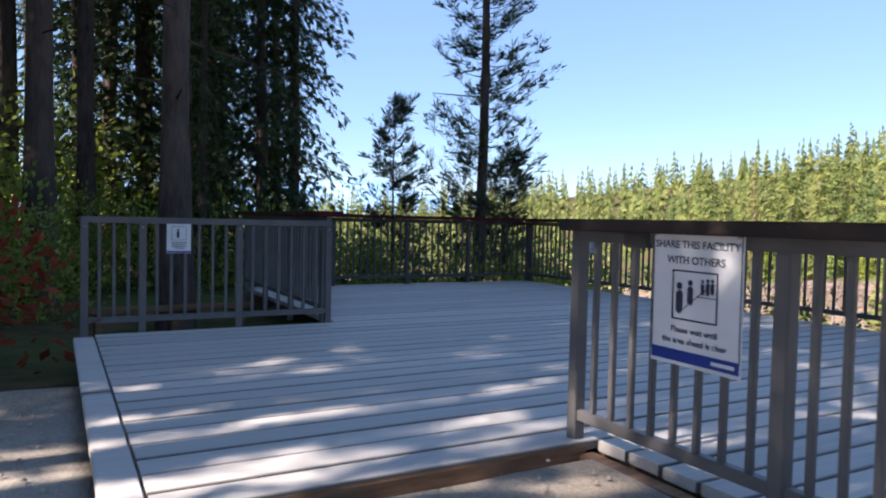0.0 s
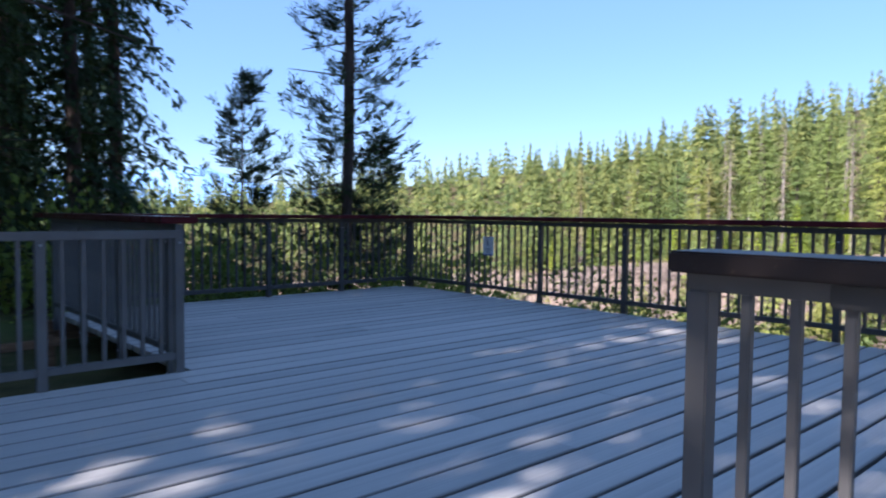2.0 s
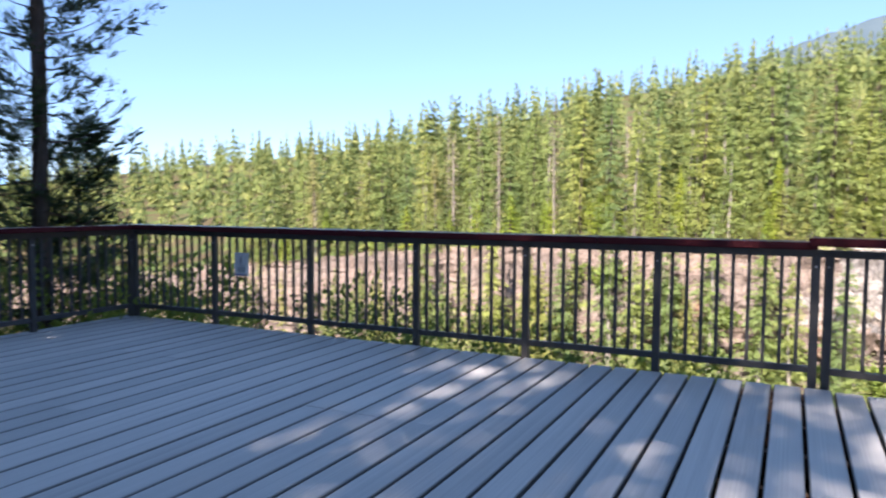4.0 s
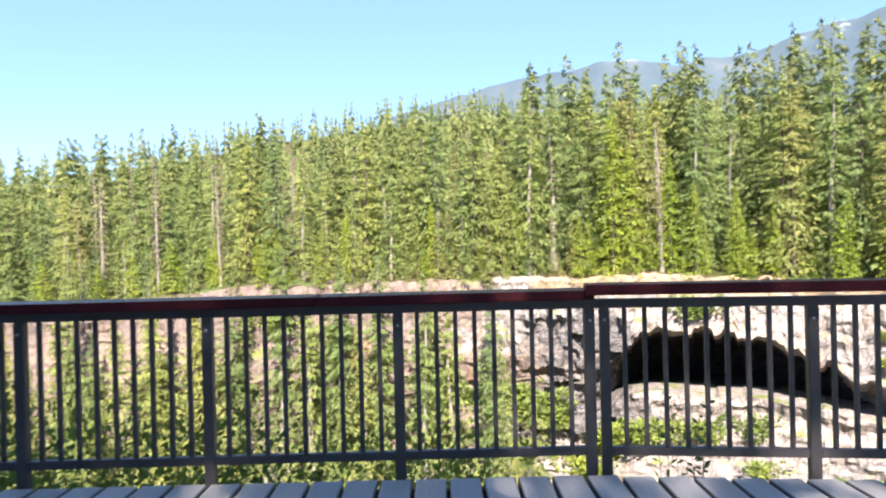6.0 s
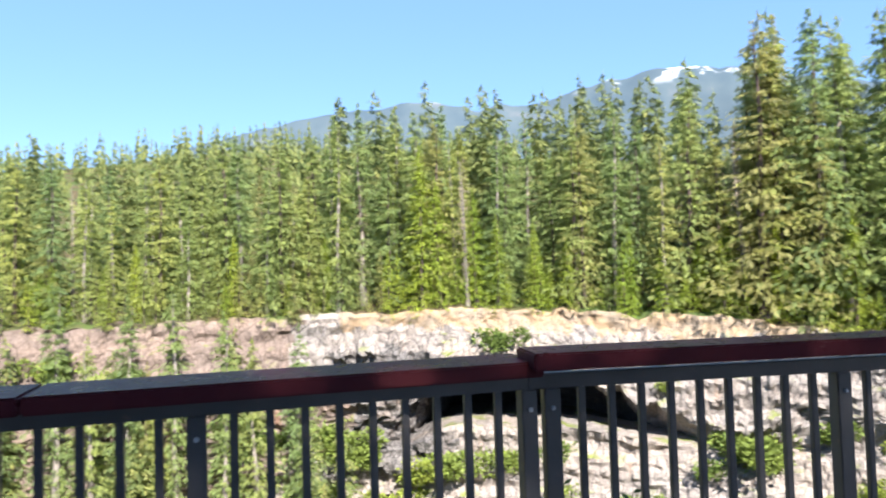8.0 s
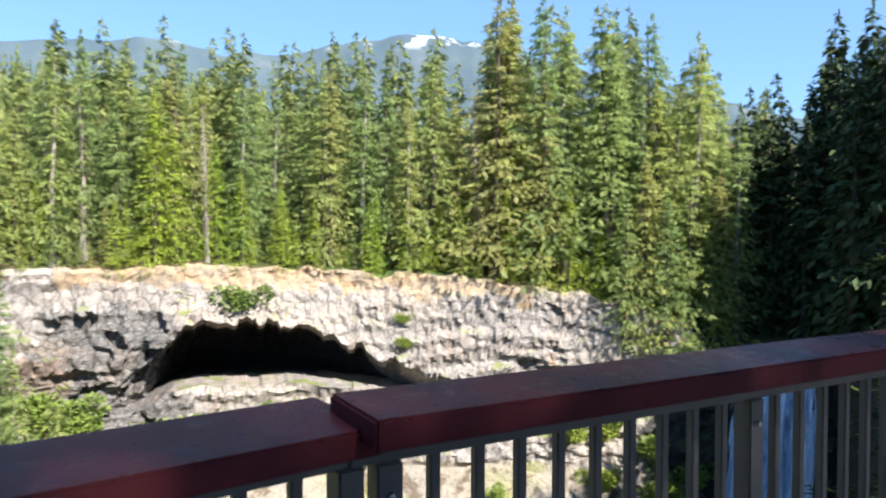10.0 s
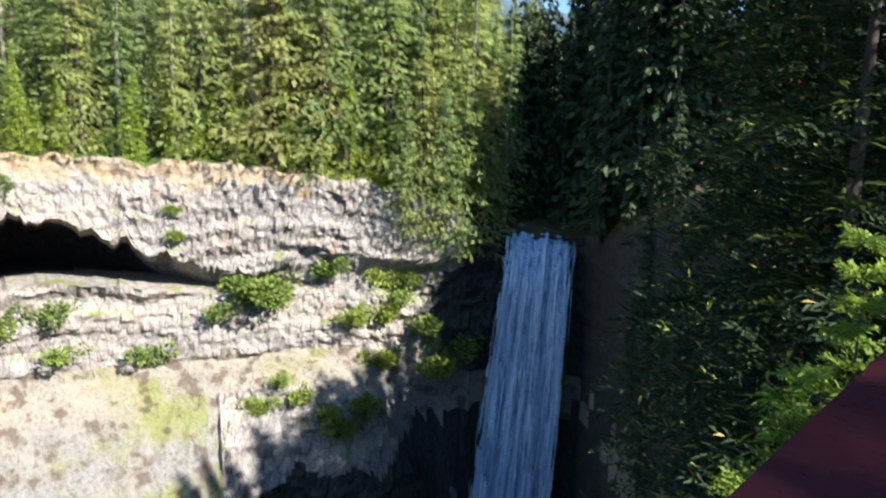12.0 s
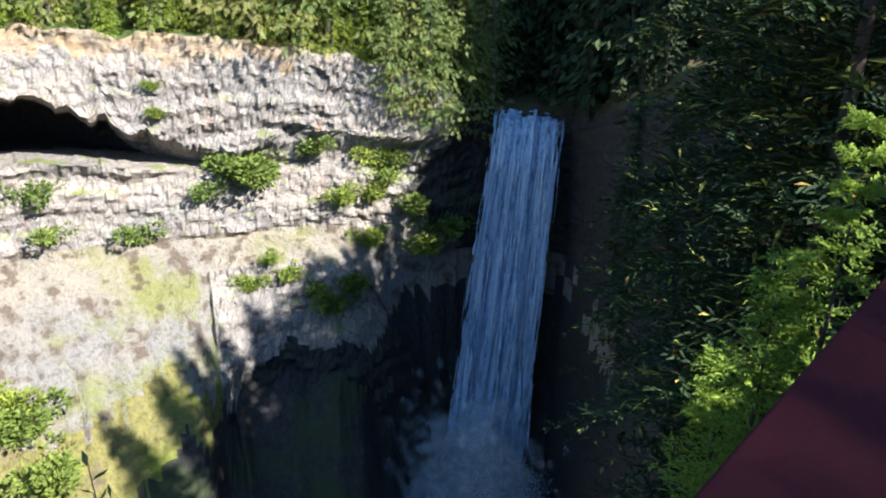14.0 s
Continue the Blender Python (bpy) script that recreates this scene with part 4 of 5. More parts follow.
LEDGE = shrub("shrub", RNG, 1300, 2.6, 2.2, 2.6, 0.5, SHRUB, "leafy green shrub growing from a cliff ledge", "shrubs on the cliff")
first = True
for aa, ee, s in [(127.3, -13.2, 1.3), (129.9, -13.9, 1.35), (128.3, -13.6, 1.1), (125.2, -15.0, 0.8), (134.3, -12.1, 0.95), (139, -12.9, 1.0), (141.3, -12.8, 0.9), (138.4, -15.6, 0.9), (136.5, -16, 0.8),
                  (140, -14.5, 0.9), (114.6, -17.2, 0.9), (128.6, -22.2, 0.7), (131.4, -21.6, 0.65), (130.3, -20.5, 0.5), (138.3, -19.1, 0.8), (143.1, -20.3, 1.0), (110.2, -5.6, 1.0), (113.5, -14.4, 1.0), (108, -15.1, 1.2),
                  (120.5, -17.8, 0.95), (111, -14.8, 0.9), (88.4, -11.4, 1.3), (97.5, -13.3, 1.5), (95, -12.6, 1.3), (99, -14, 1.0), (92, -12.5, 1.0), (110.8, -29.7, 1.2), (111.7, -32.8, 1.3), (109.8, -28, 1.0), (103, -15.5, 1.2),
                  (105.5, -15.2, 1.1), (142.5, -16.5, 1.0), (144.5, -18.5, 1.2), (134, -23, 0.8), (135.5, -24.5, 0.9), (137, -22.5, 0.8), (86, -9, 1.0), (81, -7, 1.1), (76, -6, 1.0), (123, -9, 0.45), (122.8, -7.2, 0.4), (101, -18, 1.2), (95, -17, 1.2)]:
    x, y, z = surface(aa, ee)
    m = Matrix.LocRotScale((x, y, z - 0.9 * s), Euler((0, 0, aa)), (s, s, s * 0.9))
    if first:
        LEDGE.matrix_basis, first = m, False
    else:
        copy_thing(LEDGE, m)


# ---- gravel path ----
def path_sheet():
    verts, faces = [], []
    n, m = 60, 90
    for i in range(n + 1):
        for j in range(m + 1):
            x, y = -4.2 + 6.26 * i / n, -9 + 14.6 * j / m
            z = -0.10 + 0.02 * noise.noise((x * 1.2, y * 1.2, 0)) + 0.008 * noise.noise((x * 6, y * 6, 3))
            if x > 0.12:
                z += 0.05 * smooth(y, 0.8, 2.2)
                if y > 2.47:
                    z = -0.45
            if x < -3.4 or y > 5.0:
                z -= 0.25 * max(0, -3.4 - x, (y - 5.0))
            verts.append((x, y, z))
    for i in range(n):
        for j in range(m):
            p = i * (m + 1) + j
            faces.append((p, p + m + 1, p + m + 2, p + 1))
    return mesh_of("path", verts, faces, [GRAVEL], True)


tagged(new("path", path_sheet()), "packed tan gravel path leading onto the deck", "path", kind="structure")
rng = random.Random(8)
verts, faces = [], []
for i in range(900):
    x, y = rng.uniform(-2.5, 2.0), rng.uniform(0.6, 4.8)
    if x > -0.05 and y > 2.4:
        continue
    s = rng.uniform(0.006, 0.018)
    p = Vector((x, y, -0.088 + (0.05 * smooth(y, 0.8, 2.2) if x > -0.1 else 0) + 0.02 * noise.noise((x * 1.2, y * 1.2, 0))))
    n = len(verts)
    verts += [p + Vector((s, 0, 0)), p + Vector((0, s, 0)), p + Vector((-s, 0, 0)), p + Vector((0, -s * .8, 0)), p + Vector((0, 0, s * .8))]
    faces += [(n, n + 1, n + 4), (n + 1, n + 2, n + 4), (n + 2, n + 3, n + 4), (n + 3, n, n + 4)]
tagged(new("pebbles", mesh_of("pebbles", verts, faces, [GRAVEL])), "small loose tan pebbles scattered over the path", "pebbles", kind="stuff")


# ---- railings ----
POST = box_mesh("post", 0.06, 0.06, 1.0, RAIL, 0.004)
POST_D = box_mesh("post", 0.06, 0.06, 1.0, RAIL_DARK, 0.004)
BAL = box_mesh("baluster", 0.026, 0.026, 1.0, RAIL, 0.003)
BAL_D = box_mesh("baluster", 0.026, 0.026, 1.0, RAIL_DARK, 0.003)
BOLTM = bpy.data.meshes.new("bolt")
bm = bmesh.new()
bmesh.ops.create_cone(bm, cap_ends=True, segments=8, radius1=0.009, radius2=0.007, depth=0.012)
bm.to_mesh(BOLTM)
bm.free()
BOLTM.materials.append(BOLT)


def railing(p, q, posts, label, cap=None, dark=True, top=0.97, bottom=0.10, gap=0.113, foot=-0.16, group="deck railings", shift=0.0, cap_mat=None):
    """A run of railing from p to q with posts at these distances; cap: (joints, width, z of underside, thickness, overhang)."""
    post, bal, mat = (POST_D, BAL_D, RAIL_DARK) if dark else (POST, BAL, RAIL)
    L = math.dist(p, q)
    root = new("railing")
    root.matrix_basis = along(p, q, 0)
    tagged(root, label, "railing", group)
    part("top_rail", box_mesh("top_rail", L, 0.05, 0.055, mat, 0.004), root, pose(L / 2, 0, top + 0.0275))
    for i, (u, v) in enumerate(zip(posts, posts[1:])):
        part("bottom_rail", box_mesh("bottom_rail", v - u - 0.06, 0.045, 0.05, mat, 0.004), root, pose((u + v) / 2, 0, bottom + 0.025))
        n = max(1, round((v - u) / gap))
        for k in range(1, n):
            x = u + (v - u) * k / n
            part("baluster", bal, root, Matrix.LocRotScale((x, 0, (top + bottom + 0.05) / 2), None, (1, 1, top - bottom - 0.05)))
    for u in posts:
        part("post", post, root, Matrix.LocRotScale((u, 0, (top + foot) / 2), None, (1, 1, top - foot)))
        for z in (-0.05, 0.9):
            part("bolt", BOLTM, root, pose(u, 0.034 * (1 if shift >= 0 else -1), z, 90, 0, 0))
    if cap:
        joints, width, z0, th, y0 = cap
        for u, v in zip(joints, joints[1:]):
            me = box_mesh("cap_board", v - u - 0.006, width, th, cap_mat or CAP, 0.006)
            part("cap_board", me, root, pose((u + v) / 2, y0, z0 + th / 2, 0, 0, 0), "brown wooden cap board, darkened for shade" if cap_mat else "dark red painted wooden cap board")
    return root


KX, KY = 7.27, 2.79
# along the canyon: from the kink to the far corner
ry = [2.79, 3.925, 5.05, 6.15, 7.39, 8.69, 9.93]
railing((KX, KY), (7.22, 9.93), [y - KY for y in ry], "shade-coloured metal guard railing with red-brown cap above the canyon", ([-0.01, 1.6, 4.9, 7.3], 0.30, 1.03, 0.055, 0.0), shift=1)
# from the kink towards the fall
S_LEN = 7.0
sq = (KX - 0.134 * S_LEN / 1.0089, KY - S_LEN / 1.0089)
railing((KX, KY), sq, [0.09 + 1.165 * i for i in range(6)] + [7.0], "shade-coloured metal railing with thick red-brown cap facing the waterfall", ([-0.03, 4.2, 7.0], 0.245, 1.06, 0.06, -0.1025), shift=-1)
# the far side
railing((2.29, 9.95), (7.22, 9.95), [0.04, 1.3, 2.53, 3.66, 4.87], "shade-coloured metal guard railing with a brown wooden cap before pine trees", ([-0.15, 2.2, 5.08], 0.28, 1.03, 0.05, 0.0), shift=-1)
# the inner side by the wood
railing((2.29, 6.5), (2.29, 9.9), [0.16, 1.25, 2.35, 3.35], "grey metal guard railing with a dark wooden cap beside the woods", ([-0.02, 3.3], 0.26, 1.03, 0.05, 0.0), dark=False, shift=1)
railing((0.12, 6.45), (2.29, 6.45), [0.03, 0.475, 1.29, 2.14], "weathered grey metal railing without a cap carrying a small notice", None, dark=False, top=0.93, bottom=0.09, gap=0.118, shift=-1)
# the entry side
near = railing((2.10, 2.55), (2.10, -4.1), [0.03, 1.10, 2.2, 3.3, 4.4, 5.5, 6.6], "grey metal railing with dark cap and large white notice", ([-0.02, 3.4, 6.7], 0.20, 0.98, 0.055, 0.0), dark=False, top=0.93, cap_mat=CAP_DARK, bottom=0.09, gap=0.115, shift=1)
for u in (0.42, 1.55, 2.6):
    part("bracket", box_mesh("bracket", 0.14, 0.07, 0.06, RAIL_DARK, 0.005), near, pose(u, -0.004, 0.948))


# ---- signs ----
def text_mesh(body, size, mat):
    cu = bpy.data.curves.new("text", "FONT")
    cu.body, cu.size, cu.align_x, cu.align_y = body, size, "CENTER", "CENTER"
    cu.extrude, cu.offset = 0.0006, size * 0.012
    ob = bpy.data.objects.new("text", cu)
    scene.collection.objects.link(ob)
    bpy.context.view_layer.update()
    me = bpy.data.meshes.new_from_object(ob.evaluated_get(bpy.context.evaluated_depsgraph_get()))
    bpy.data.objects.remove(ob)
    me.materials.clear()
    me.materials.append(mat)
    return me


def bar(name, w, h, mat, root, x, z, y=-0.004, rz=0.0, th=0.002):
    return part(name, box_mesh(name, w, th, h, mat), root, pose(x, y, z, 0, rz, 0))


def sign_board(w, h, label, m, band):
    """A notice facing its own -y, its origin in the middle of the plate."""
    root = new("sign")
    root.matrix_basis = m
    tagged(root, label, "sign")
    part("plate", box_mesh("plate", w, 0.004, h, SIGN_WHITE, 0.0015), root)
    bar("blue_band", w * 0.97, band, SIGN_BLUE, root, 0, -h / 2 + band * 0.85)
    return root


def pictogram(name, root, x, z, h):
    """A plain dark upright mark with a round dot above."""
    bm = bmesh.new()
    bmesh.ops.create_cube(bm, size=1, matrix=Matrix.Translation((0, 0, -h * 0.12)) @ Matrix.Diagonal((h * 0.26, 0.002, h * 0.72, 1)))
    bmesh.ops.bevel(bm, geom=[e for e in bm.edges if abs(e.verts[0].co.y - e.verts[1].co.y) > 0.001], offset=h * 0.06, segments=2, affect="EDGES")
    bmesh.ops.create_cone(bm, cap_ends=True, segments=14, radius1=h * 0.11, radius2=h * 0.11, depth=0.002, matrix=Matrix.Translation((0, 0, h * 0.37)) @ Matrix.Rotation(radians(90), 4, "X"))
    me = bpy.data.meshes.new(name)
    bm.to_mesh(me)
    bm.free()
    me.materials.append(SIGN_INK)
    return part(name, me, root, pose(x, -0.004, z))


big = sign_board(0.43, 0.53, "white notice with dark lettering and a blue foot band", pose(2.055, 1.80, 0.735, 1.0, 0.5, -90), 0.045)
for w, h, x, z in ((0.415, 0.004, 0, 0.258), (0.004, 0.47, -0.208, 0.02), (0.004, 0.47, 0.208, 0.02)):
    bar("border", w, h, SIGN_INK, big, x, z)
for body, size, z in (("SHARE THIS FACILITY", 0.0415, 0.205), ("WITH OTHERS", 0.0415, 0.145), ("Please wait until", 0.034, -0.125), ("the area ahead is clear", 0.034, -0.168)):
    part("lettering", text_mesh(body, size, SIGN_INK), big, pose(0, -0.0035, z, 90, 0, 0))
for w, h, x, z in ((0.21, 0.006, 0, 0.105), (0.21, 0.006, 0, -0.082), (0.006, 0.19, -0.105, 0.012), (0.006, 0.19, 0.105, 0.012)):
    bar("frame_line", w, h, SIGN_INK, big, x, z)
for x, z, h in ((-0.072, 0.0, 0.125), (-0.02, 0.025, 0.10), (0.038, 0.05, 0.06), (0.062, 0.052, 0.065), (0.083, 0.055, 0.06)):
    pictogram("mark", big, x, z, h)
bar("guide_line", 0.15, 0.003, SIGN_INK, big, 0.0, 0.0, rz=-38)
bar("guide_line", 0.09, 0.003, SIGN_INK, big, 0.055, 0.012)
bar("logo_bar", 0.10, 0.014, SIGN_WHITE, big, 0.14, -0.227, y=-0.006)
for x, z in ((-0.195, 0.245), (0.195, 0.245)):
    part("bolt", BOLTM, big, pose(x, -0.004, z, 90, 0, 0))


def small_sign(m, label):
    s = sign_board(0.20, 0.255, label, m, 0.014)
    pictogram("mark", s, -0.008, 0.045, 0.085)
    for w, h, x, z in ((0.12, 0.003, 0, 0.105), (0.12, 0.003, 0, -0.012), (0.003, 0.12, -0.06, 0.046), (0.003, 0.12, 0.06, 0.046)):
        bar("frame_line", w, h, SIGN_INK, s, x, z)
    for i, w in enumerate((0.13, 0.11, 0.12, 0.08)):
        bar("writing_bar", w, 0.006, SIGN_INK, s, 0, -0.035 - 0.016 * i, th=0.0015)
    return s


small_sign(pose(0.885, 6.425, 0.805), "small white notice with a blue foot line on the grey railing")
small_sign(pose(7.215, 8.29, 0.68, 0, 0, -90), "small white notice wired to the dark canyon railing")


# ---- plants round the deck ----
def detailed(name, rng, H, R0, hb, needle, bark, r0, label, group="", lean=0.02, **kw):
    return tree(name, trunk_mesh("trunk", rng, H, r0, bark, lean, 10, 25), crown_mesh("crown", rng, H, R0, hb, needle, **kw), label, "tree", group)


W = random.Random(23)
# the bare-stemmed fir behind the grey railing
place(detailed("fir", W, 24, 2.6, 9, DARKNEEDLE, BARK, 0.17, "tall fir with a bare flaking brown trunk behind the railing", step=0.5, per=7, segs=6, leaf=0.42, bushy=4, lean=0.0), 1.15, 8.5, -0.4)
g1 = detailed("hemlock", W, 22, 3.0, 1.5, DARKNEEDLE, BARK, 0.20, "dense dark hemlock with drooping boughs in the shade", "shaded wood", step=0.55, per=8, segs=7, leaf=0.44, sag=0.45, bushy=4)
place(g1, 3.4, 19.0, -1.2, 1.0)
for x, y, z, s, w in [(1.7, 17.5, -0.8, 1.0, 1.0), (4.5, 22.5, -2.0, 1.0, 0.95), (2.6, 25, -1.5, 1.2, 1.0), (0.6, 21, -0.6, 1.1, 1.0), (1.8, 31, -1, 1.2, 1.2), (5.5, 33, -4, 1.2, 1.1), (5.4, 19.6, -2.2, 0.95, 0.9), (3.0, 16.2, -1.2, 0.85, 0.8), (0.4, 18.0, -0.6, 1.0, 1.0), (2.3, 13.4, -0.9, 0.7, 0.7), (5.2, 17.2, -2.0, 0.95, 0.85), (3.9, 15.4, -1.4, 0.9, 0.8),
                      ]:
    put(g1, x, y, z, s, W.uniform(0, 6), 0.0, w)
# hemlocks out of view, added to block the sun
g3 = detailed("hemlock", W, 22, 3.0, 1.5, DARKNEEDLE, BARK, 0.20, "broad dark hemlock added out of view to shade the deck", "shaded wood", step=0.5, per=7, segs=5, leaf=0.8, sag=0.45, bushy=2)
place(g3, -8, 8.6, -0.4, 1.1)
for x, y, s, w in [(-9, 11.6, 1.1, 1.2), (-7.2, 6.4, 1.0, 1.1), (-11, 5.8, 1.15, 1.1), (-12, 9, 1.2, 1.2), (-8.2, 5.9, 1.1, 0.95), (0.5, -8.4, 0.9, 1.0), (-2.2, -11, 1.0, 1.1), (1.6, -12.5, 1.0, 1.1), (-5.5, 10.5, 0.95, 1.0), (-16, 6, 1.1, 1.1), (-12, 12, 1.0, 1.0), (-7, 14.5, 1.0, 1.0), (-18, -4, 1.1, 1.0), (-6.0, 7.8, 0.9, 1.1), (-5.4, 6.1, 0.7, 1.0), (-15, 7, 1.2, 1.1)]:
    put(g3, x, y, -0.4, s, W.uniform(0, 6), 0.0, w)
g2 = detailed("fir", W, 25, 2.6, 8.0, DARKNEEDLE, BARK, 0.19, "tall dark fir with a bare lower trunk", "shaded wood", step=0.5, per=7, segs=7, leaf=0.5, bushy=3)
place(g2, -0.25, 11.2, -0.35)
# the last three are unseen, added to shade deck and railing
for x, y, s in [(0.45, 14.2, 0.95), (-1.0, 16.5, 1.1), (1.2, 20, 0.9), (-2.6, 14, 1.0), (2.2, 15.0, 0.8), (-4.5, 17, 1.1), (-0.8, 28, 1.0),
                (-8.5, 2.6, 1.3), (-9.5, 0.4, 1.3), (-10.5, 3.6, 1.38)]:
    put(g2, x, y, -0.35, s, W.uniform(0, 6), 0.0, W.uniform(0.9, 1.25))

# unseen tree added to shade the canyon railing's cap
put(g2, -12.5, 3.2, -0.35, 1.6, 1.0, 0.0, 0.55)


def pine(H, R0, hb, label, r0, n, rng, tufts=4):
    """An open pine: rising crooked limbs, each with tufts of long needles near its end."""
    root = new("pine")
    tagged(root, label, "tree")
    part("trunk", trunk_mesh("trunk", rng, H, r0, BARK, 0.0, 9, 10), root)
    lv, lf, verts, faces = [], [], [], []
    for i in range(n):
        t = (i + rng.random()) / n
        h = hb + (H - hb) * t
        az = rng.uniform(0, 6.28)
        L = R0 * (1 - t) ** 0.7 * rng.uniform(0.45, 1.1) + 0.15
        d = Vector((math.cos(az), math.sin(az), 0))
        sd = Vector((-d.y, d.x, 0))
        last = Vector((0, 0, h))
        K = 6
        lv, lf = [], []
        bend = rng.uniform(-.3, .3)
        for k in range(1, K + 1):
            s = k / K
            p = d * L * s + sd * bend * L * s * s + Vector((0, 0, h + L * (-0.12 * s + 0.5 * s * s)))
            w = 0.016 * (1.15 - s) * (0.5 + L / 2)
            quad(lv, lf, last + sd * w, last - sd * w, p - sd * w * .7, p + sd * w * .7)
            quad(lv, lf, last + Vector((0, 0, w)), last - Vector((0, 0, w)), p - Vector((0, 0, w * .7)), p + Vector((0, 0, w * .7)))
            last = p
            if s > 0.3:
                for q in range(tufts):
                    c = p + Vector((rng.uniform(-.10, .10), rng.uniform(-.10, .10), rng.uniform(-.04, .12))) * (0.6 + L)
                    ax = (d * rng.uniform(0.1, 1) + sd * rng.uniform(-1, 1) + Vector((0, 0, rng.uniform(0.3, 1.3)))).normalized()
                    for e in range(11):
                        f = (ax + Vector((rng.uniform(-.8, .8), rng.uniform(-.8, .8), rng.uniform(-.5, .8)))).normalized()
                        g = f.orthogonal().normalized()
                        ln = rng.uniform(0.14, 0.27)
                        o = c + ax * rng.uniform(-.02, .14)
                        quad(verts, faces, o - g * .006, o + f * ln * .6 - g * .022, o + f * ln, o + f * ln * .6 + g * .022)
        part("branch", mesh_of("branch", lv, lf, [BARK]), root)
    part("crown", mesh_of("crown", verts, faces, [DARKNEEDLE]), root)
    return root


place(pine(15, 1.4, 1.2, "slim open-crowned pine rising behind the far railing", 0.13, 140, W, 3), 7.62, 12.25, -2.2)
place(pine(5.6, 0.85, 1.0, "small young pine behind the far railing", 0.05, 46, W, 2), 6.25, 13.6, -2.1)
place(pine(4.6, 1.2, 0.4, "low bushy pine beside the slim pine", 0.07, 55, W, 2), 8.3, 12.4, -2.2)

# an unseen small bare-stemmed fir and thin-crowned tree, added to shade the entry
place(detailed("fir", W, 10.2, 2.6, 6.4, DARKNEEDLE, BARK, 0.11, "small bare-stemmed fir added out of view to shade the entry", "shaded wood", step=0.35, per=9, segs=5, leaf=0.45, bushy=3), -5.0, 1.35, -0.4)
place(detailed("hemlock", W, 17, 2.4, 3.0, DARKNEEDLE, BARK, 0.14, "thin sparse hemlock added out of view to dapple the entry", "shaded wood", step=0.8, per=4, segs=5, leaf=0.5, sag=0.4, bushy=2, fill=0.45), -6.6, 3.2, -0.4)

# undergrowth
low = shrub("shrub", W, 2600, 0.9, 0.9, 1.0, 0.055, SHRUB, "low green undergrowth at the deck's edge", "undergrowth")
place(low, 5.6, 12.6, -1.9, 1.5)
for x, y, z, s in [(4.3, 13.0, -2, 1.6), (6.9, 13.2, -2.2, 1.7), (9.3, 13.5, -3, 2.0), (8.2, 11.2, -1.6, 1.0), (3.2, 11.4, -1.1, 1.0), (4.6, 11.0, -1.1, 0.9), (6.2, 11.0, -1.1, 0.9), (7.6, 10.6, -1.0, 0.8), (8.1, 9.2, -1.1, 0.9), (8.2, 7.8, -1.2, 0.9),
                   (8.2, 6.5, -1.2, 0.8), (8.2, 5.2, -1.3, 0.8), (8.2, 3.6, -1.3, 0.75), (8.3, 2.2, -2.6, 0.7), (5.2, 11.8, -1.5, 1.2), (-1.5, 7.2, -0.4, 0.8), (-2.3, 7.4, -0.4, 1.0), (-0.9, 9.6, -0.4, 0.9),
                   (-1.8, 10.5, -0.4, 1.2), (1.6, 12.5, -0.5, 0.9), (0.3, 13.5, -0.4, 1.0), (-3.2, 6.4, -0.4, 0.9), (2.8, 13.8, -1.5, 1.6), (-2.4, 13.2, -0.4, 2.0), (-0.6, 15.4, -0.4, 2.2), (-3.6, 10.6, -0.4, 1.6), (-4.4, 14.5, -0.4, 2.4)]:
    put(low, x, y, z, s, W.uniform(0, 6))
place(shrub("red_shrub", W, 500, 0.7, 0.6, 1.2, 0.12, REDLEAF, "dark red-leaved bush beside the gravel path"), -0.75, 6.6, -0.3, 1.0)

# boughs by the railing on the side of the fall
def fir_mesh(rng, H, R0, hb, mat):
    """Flat fir sprays: each bough a spine with paired finger-like twigs."""
    verts, faces = [], []
    h = hb
    while h < H:
        t = (h - hb) / (H - hb)
        for b in range(9):
            az = rng.uniform(0, 6.28)
            L = max(0.3, R0 * (1 - t) ** 0.75 * rng.uniform(0.6, 1.1))
            d = Vector((math.cos(az), math.sin(az), 0))
            sd = Vector((-d.y, d.x, 0))
            K = max(4, int(L / 0.16))
            up = 0.15 + 0.5 * t + rng.uniform(-.3, .3)
            for k in range(K):
                s = (k + 0.5) / K
                p = d * L * s + Vector((0, 0, h + up * L * s - 0.4 * L * s * s))
                tw = min(0.55, 0.12 + 0.45 * L * (1 - s) * 0.6)
                for sg in (-1, 1):
                    f = (d * rng.uniform(.5, .9) + sd * sg * rng.uniform(.5, .9) + Vector((0, 0, rng.uniform(-.4, .4)))).normalized()
                    g = f.cross(Vector((rng.uniform(-.6, .6), rng.uniform(-.6, .6), 1))).normalized()
                    for e in range(5):
                        o = p + f * tw * e / 5
                        ln, w = tw * rng.uniform(.4, .65), rng.uniform(.015, .028)
                        f2 = (f + g * (0.75 if e % 2 else -0.75) * rng.uniform(.3, 1) + Vector((0, 0, rng.uniform(-.2, .3)))).normalized()
                        u = Vector((0, 0, w * .7))
                        quad(verts, faces, o - g * w * .5, o + f2 * ln * .5 - g * w + u, o + f2 * ln, o + f2 * ln * .5 + g * w + u * .3)
        h += 0.3 * rng.uniform(.8, 1.2)
    return mesh_of("crown", verts, faces, [mat])


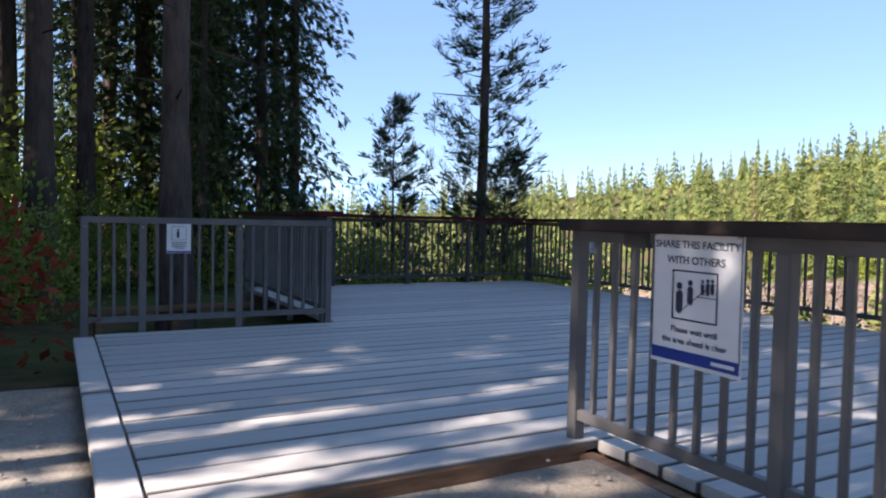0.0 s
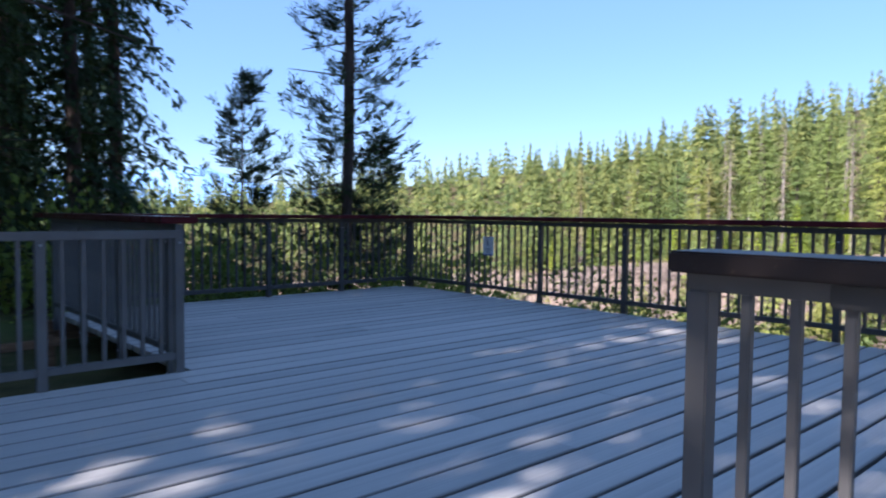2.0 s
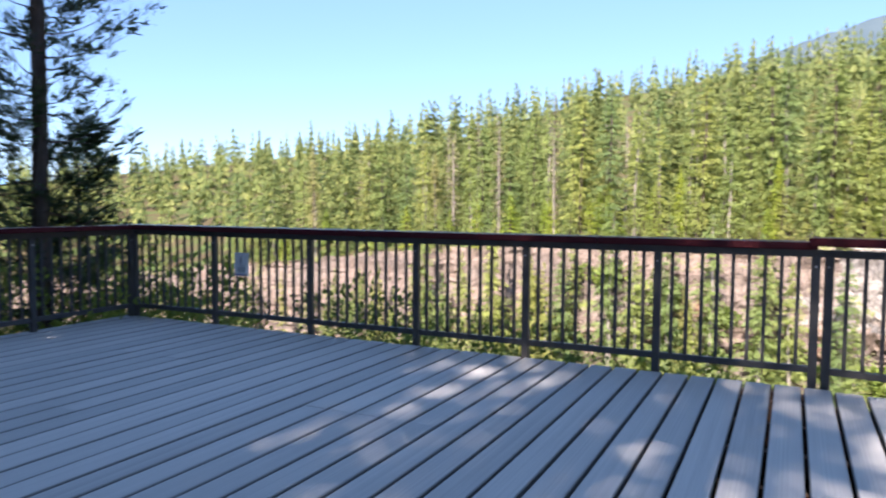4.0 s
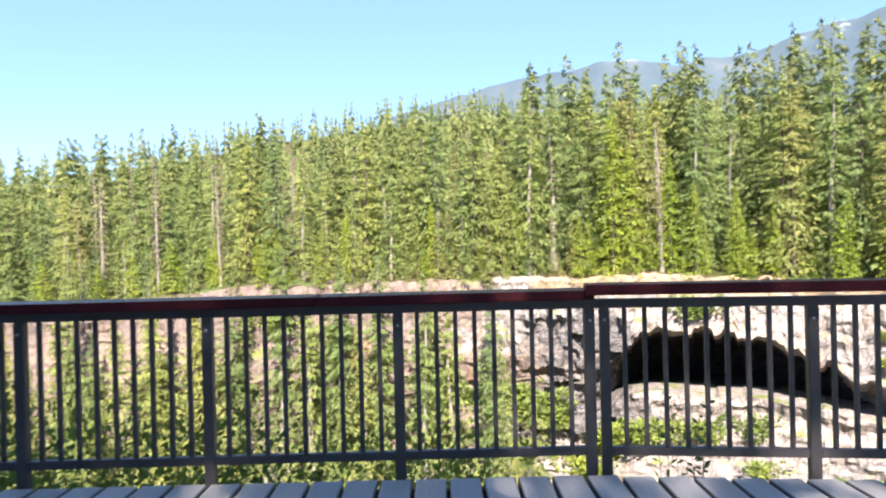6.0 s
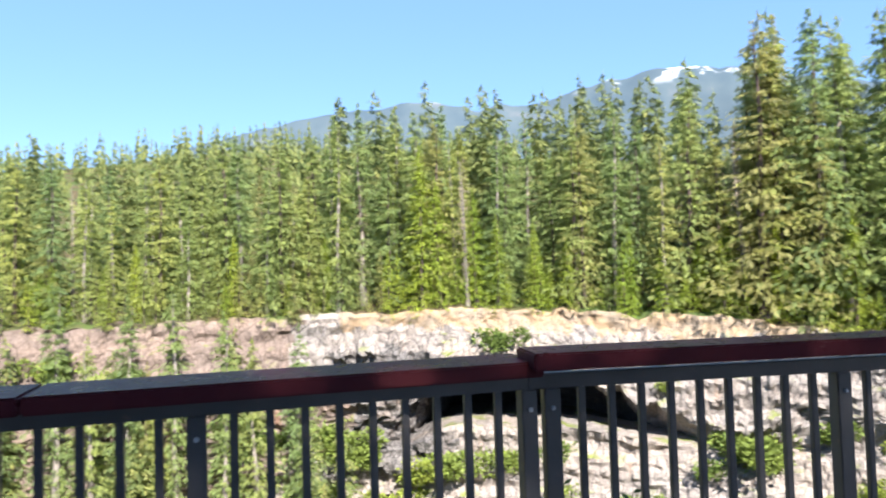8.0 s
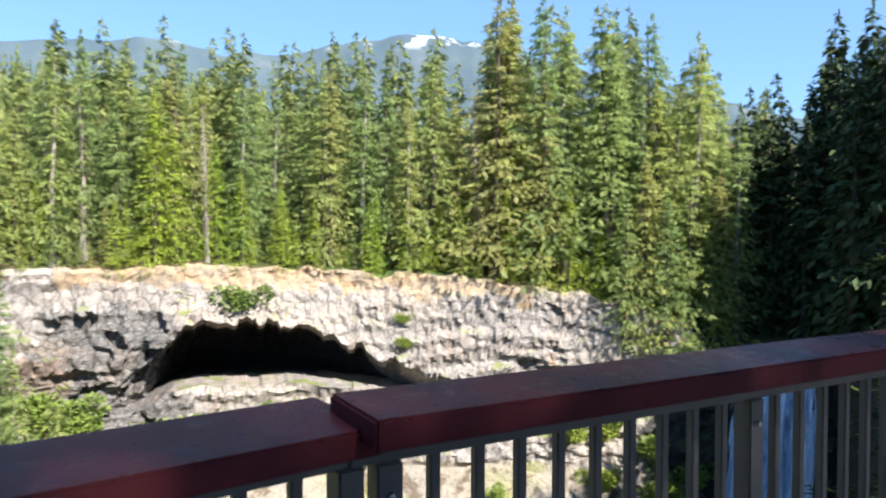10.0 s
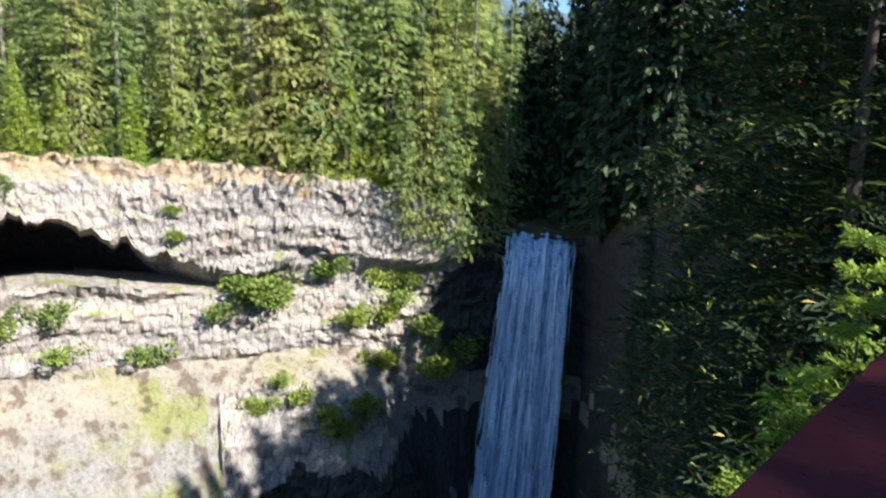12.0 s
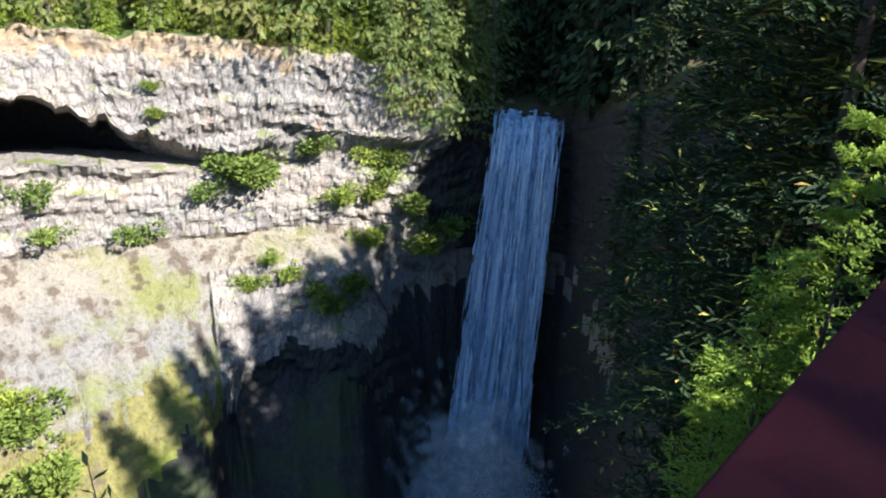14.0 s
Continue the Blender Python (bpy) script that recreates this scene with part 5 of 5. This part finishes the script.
nf = new("fir")
tagged(nf, "young fir with bright sunlit boughs just beyond the railing", "tree", "firs beside the railing")
part("trunk", trunk_mesh("trunk", W, 11, 0.14, BARK, 0.0, 9, 6), nf)
part("crown", fir_mesh(W, 11, 2.4, 3.0, FIR), nf)
nf.matrix_basis = Matrix.LocRotScale((7.8, -3.6, -11.3), None, (0.72, 0.72, 1.0))
put(nf, 7.4, -3.8, -10.1, 1.0, 4.0, 0.0, 0.9)
put(nf, 8.2, -4.4, -12.9, 1.0, 2.2, 0.0, 1.4)
df = new("fir")
tagged(df, "shade-coloured fir with painted yellow-green sunlit tips beside the railing", "tree", "firs beside the railing")
part("trunk", trunk_mesh("trunk", W, 11, 0.12, BARK, 0.0, 9, 6), df)
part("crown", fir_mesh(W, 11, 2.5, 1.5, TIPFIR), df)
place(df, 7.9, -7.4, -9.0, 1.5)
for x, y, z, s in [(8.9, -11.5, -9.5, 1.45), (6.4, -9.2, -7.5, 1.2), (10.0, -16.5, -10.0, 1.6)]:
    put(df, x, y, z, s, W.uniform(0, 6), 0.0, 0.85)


def sapling(rng, h):
    """A few upright stems with paired narrow leaves."""
    root = new("sapling")
    tagged(root, "slender leafy sapling sprouting beyond the railing", "plant", "saplings below the railing")
    for i in range(3):
        verts, faces = [], []
        base = Vector((rng.uniform(-.25, .25), rng.uniform(-.25, .25), 0))
        lean = Vector((rng.uniform(-.12, .12), rng.uniform(-.12, .12), 1))
        H = h * rng.uniform(.8, 1)
        quad(verts, faces, base - Vector((.006, 0, 0)), base + Vector((.006, 0, 0)), base + lean * H + Vector((.002, 0, 0)), base + lean * H - Vector((.002, 0, 0)))
        quad(verts, faces, base - Vector((0, .006, 0)), base + Vector((0, .006, 0)), base + lean * H + Vector((0, .002, 0)), base + lean * H - Vector((0, .002, 0)))
        part("stem", mesh_of("stem", verts, faces, [BARK]), root)
        verts, faces = [], []
        n = 26
        for k in range(n):
            t = 0.3 + 0.7 * k / n
            p = base + lean * H * t
            w = k * 2.4 + rng.uniform(-.4, .4)
            f = Vector((math.cos(w), math.sin(w), rng.uniform(.2, .8))).normalized()
            g = f.orthogonal().normalized()
            ln = 0.11 * (1.15 - 0.5 * t) * rng.uniform(.7, 1.2)
            quad(verts, faces, p, p + f * ln * .5 - g * ln * .2, p + f * ln, p + f * ln * .5 + g * ln * .2)
        part("leaves", mesh_of("leaves", verts, faces, [SAPLEAF]), root)
    return root


SAPLEAF = needles("sapling_leaves", [(0.0, (0.07, 0.12, 0.06)), (1.0, (0.11, 0.17, 0.07))], 0.3)
sap = place(sapling(W, 2.2), 9.0, 1.8, -1.9)
for x, y, z in [(8.8, 1.46, -2.05), (8.95, 1.66, -2.0), (8.4, 2.5, -2.4)]:
    put(sap, x, y, z, W.uniform(.9, 1.05), W.uniform(0, 6))

# a low rail in the wood behind the grey railing
lowrail = new("timber_rail")
lowrail.matrix_basis = along((0.25, 8.0), (2.0, 8.5), 0)
tagged(lowrail, "low dark timber rail in the shade of the wood", "rail")
part("bar", box_mesh("bar", 1.85, 0.06, 0.07, TIMBER, 0.01), lowrail, pose(0.92, 0, -0.03, 0, 1.5, 0))
for u in (0.1, 0.92, 1.75):
    part("post", box_mesh("post", 0.08, 0.08, 0.5, TIMBER, 0.01), lowrail, pose(u, 0.05, -0.25))


# ---- deck ----
deck = new("deck")
tagged(deck, "weathered grey plank viewing deck, partly shaded", "deck", kind="structure")
PLANK = box_mesh("plank", 1.0, 0.180, 0.05, DECK, 0.007, 0)
D = random.Random(4)
y = -3.95
while y < 9.9:
    x1 = 7.2 if y > KY else 7.2 - 0.134 * (KY - y)
    x0 = 0.225 if 2.44 < y < 6.3 else (2.17 if y <= 2.44 else 2.34)
    cuts = [x0]
    if D.random() < 0.75:
        cuts.append(x0 + (x1 - x0) * D.choice((0.28, 0.41, 0.55, 0.7)))
    cuts.append(x1)
    for u, v in zip(cuts, cuts[1:]):
        m = Matrix.LocRotScale(((u + v) / 2, y + 0.1, -0.025 + D.uniform(-0.0025, 0.0015)), Euler((D.uniform(-.008, .008), 0, 0)), (v - u - 0.005, 1, 1))
        part("plank", PLANK, deck, m)
    y += 0.2
for y0, y1 in ((2.5, 4.3), (4.306, 6.32)):
    part("edge_board", box_mesh("edge_board", 0.15, y1 - y0, 0.045, DECK, 0.006), deck, pose(0.14, (y0 + y1) / 2, -0.018))
part("front_beam", box_mesh("front_beam", 2.05, 0.05, 0.14, TIMBER, 0.006), deck, pose(1.09, 2.475, -0.09))
for y0, y1 in ((2.45, 1.62), (1.612, -0.6), (-0.61, -4.0)):
    part("side_beam", box_mesh("side_beam", 0.09, abs(y1 - y0), 0.10, TIMBER, 0.008), deck, pose(2.11, (y0 + y1) / 2, -0.105), "orange-brown timber edge beam")
part("rim_beam", box_mesh("rim_beam", 0.06, 7.3, 0.22, TIMBER, 0.006), deck, pose(7.17, 6.3, -0.16))
part("rim_beam", box_mesh("rim_beam", 5.0, 0.06, 0.22, TIMBER, 0.006), deck, pose(4.7, 9.88, -0.16))
part("rim_beam", box_mesh("rim_beam", 2.1, 0.06, 0.20, TIMBER, 0.006), deck, pose(1.2, 6.30, -0.15))
for i in range(12):
    x0 = 0.5 + 0.58 * i
    lo, hi = (2.55 if x0 < 2.2 else -3.9), (6.25 if x0 < 2.4 else 9.8)
    part("joist", box_mesh("joist", 0.05, hi - lo, 0.16, TIMBER), deck, pose(x0, (lo + hi) / 2, -0.13))
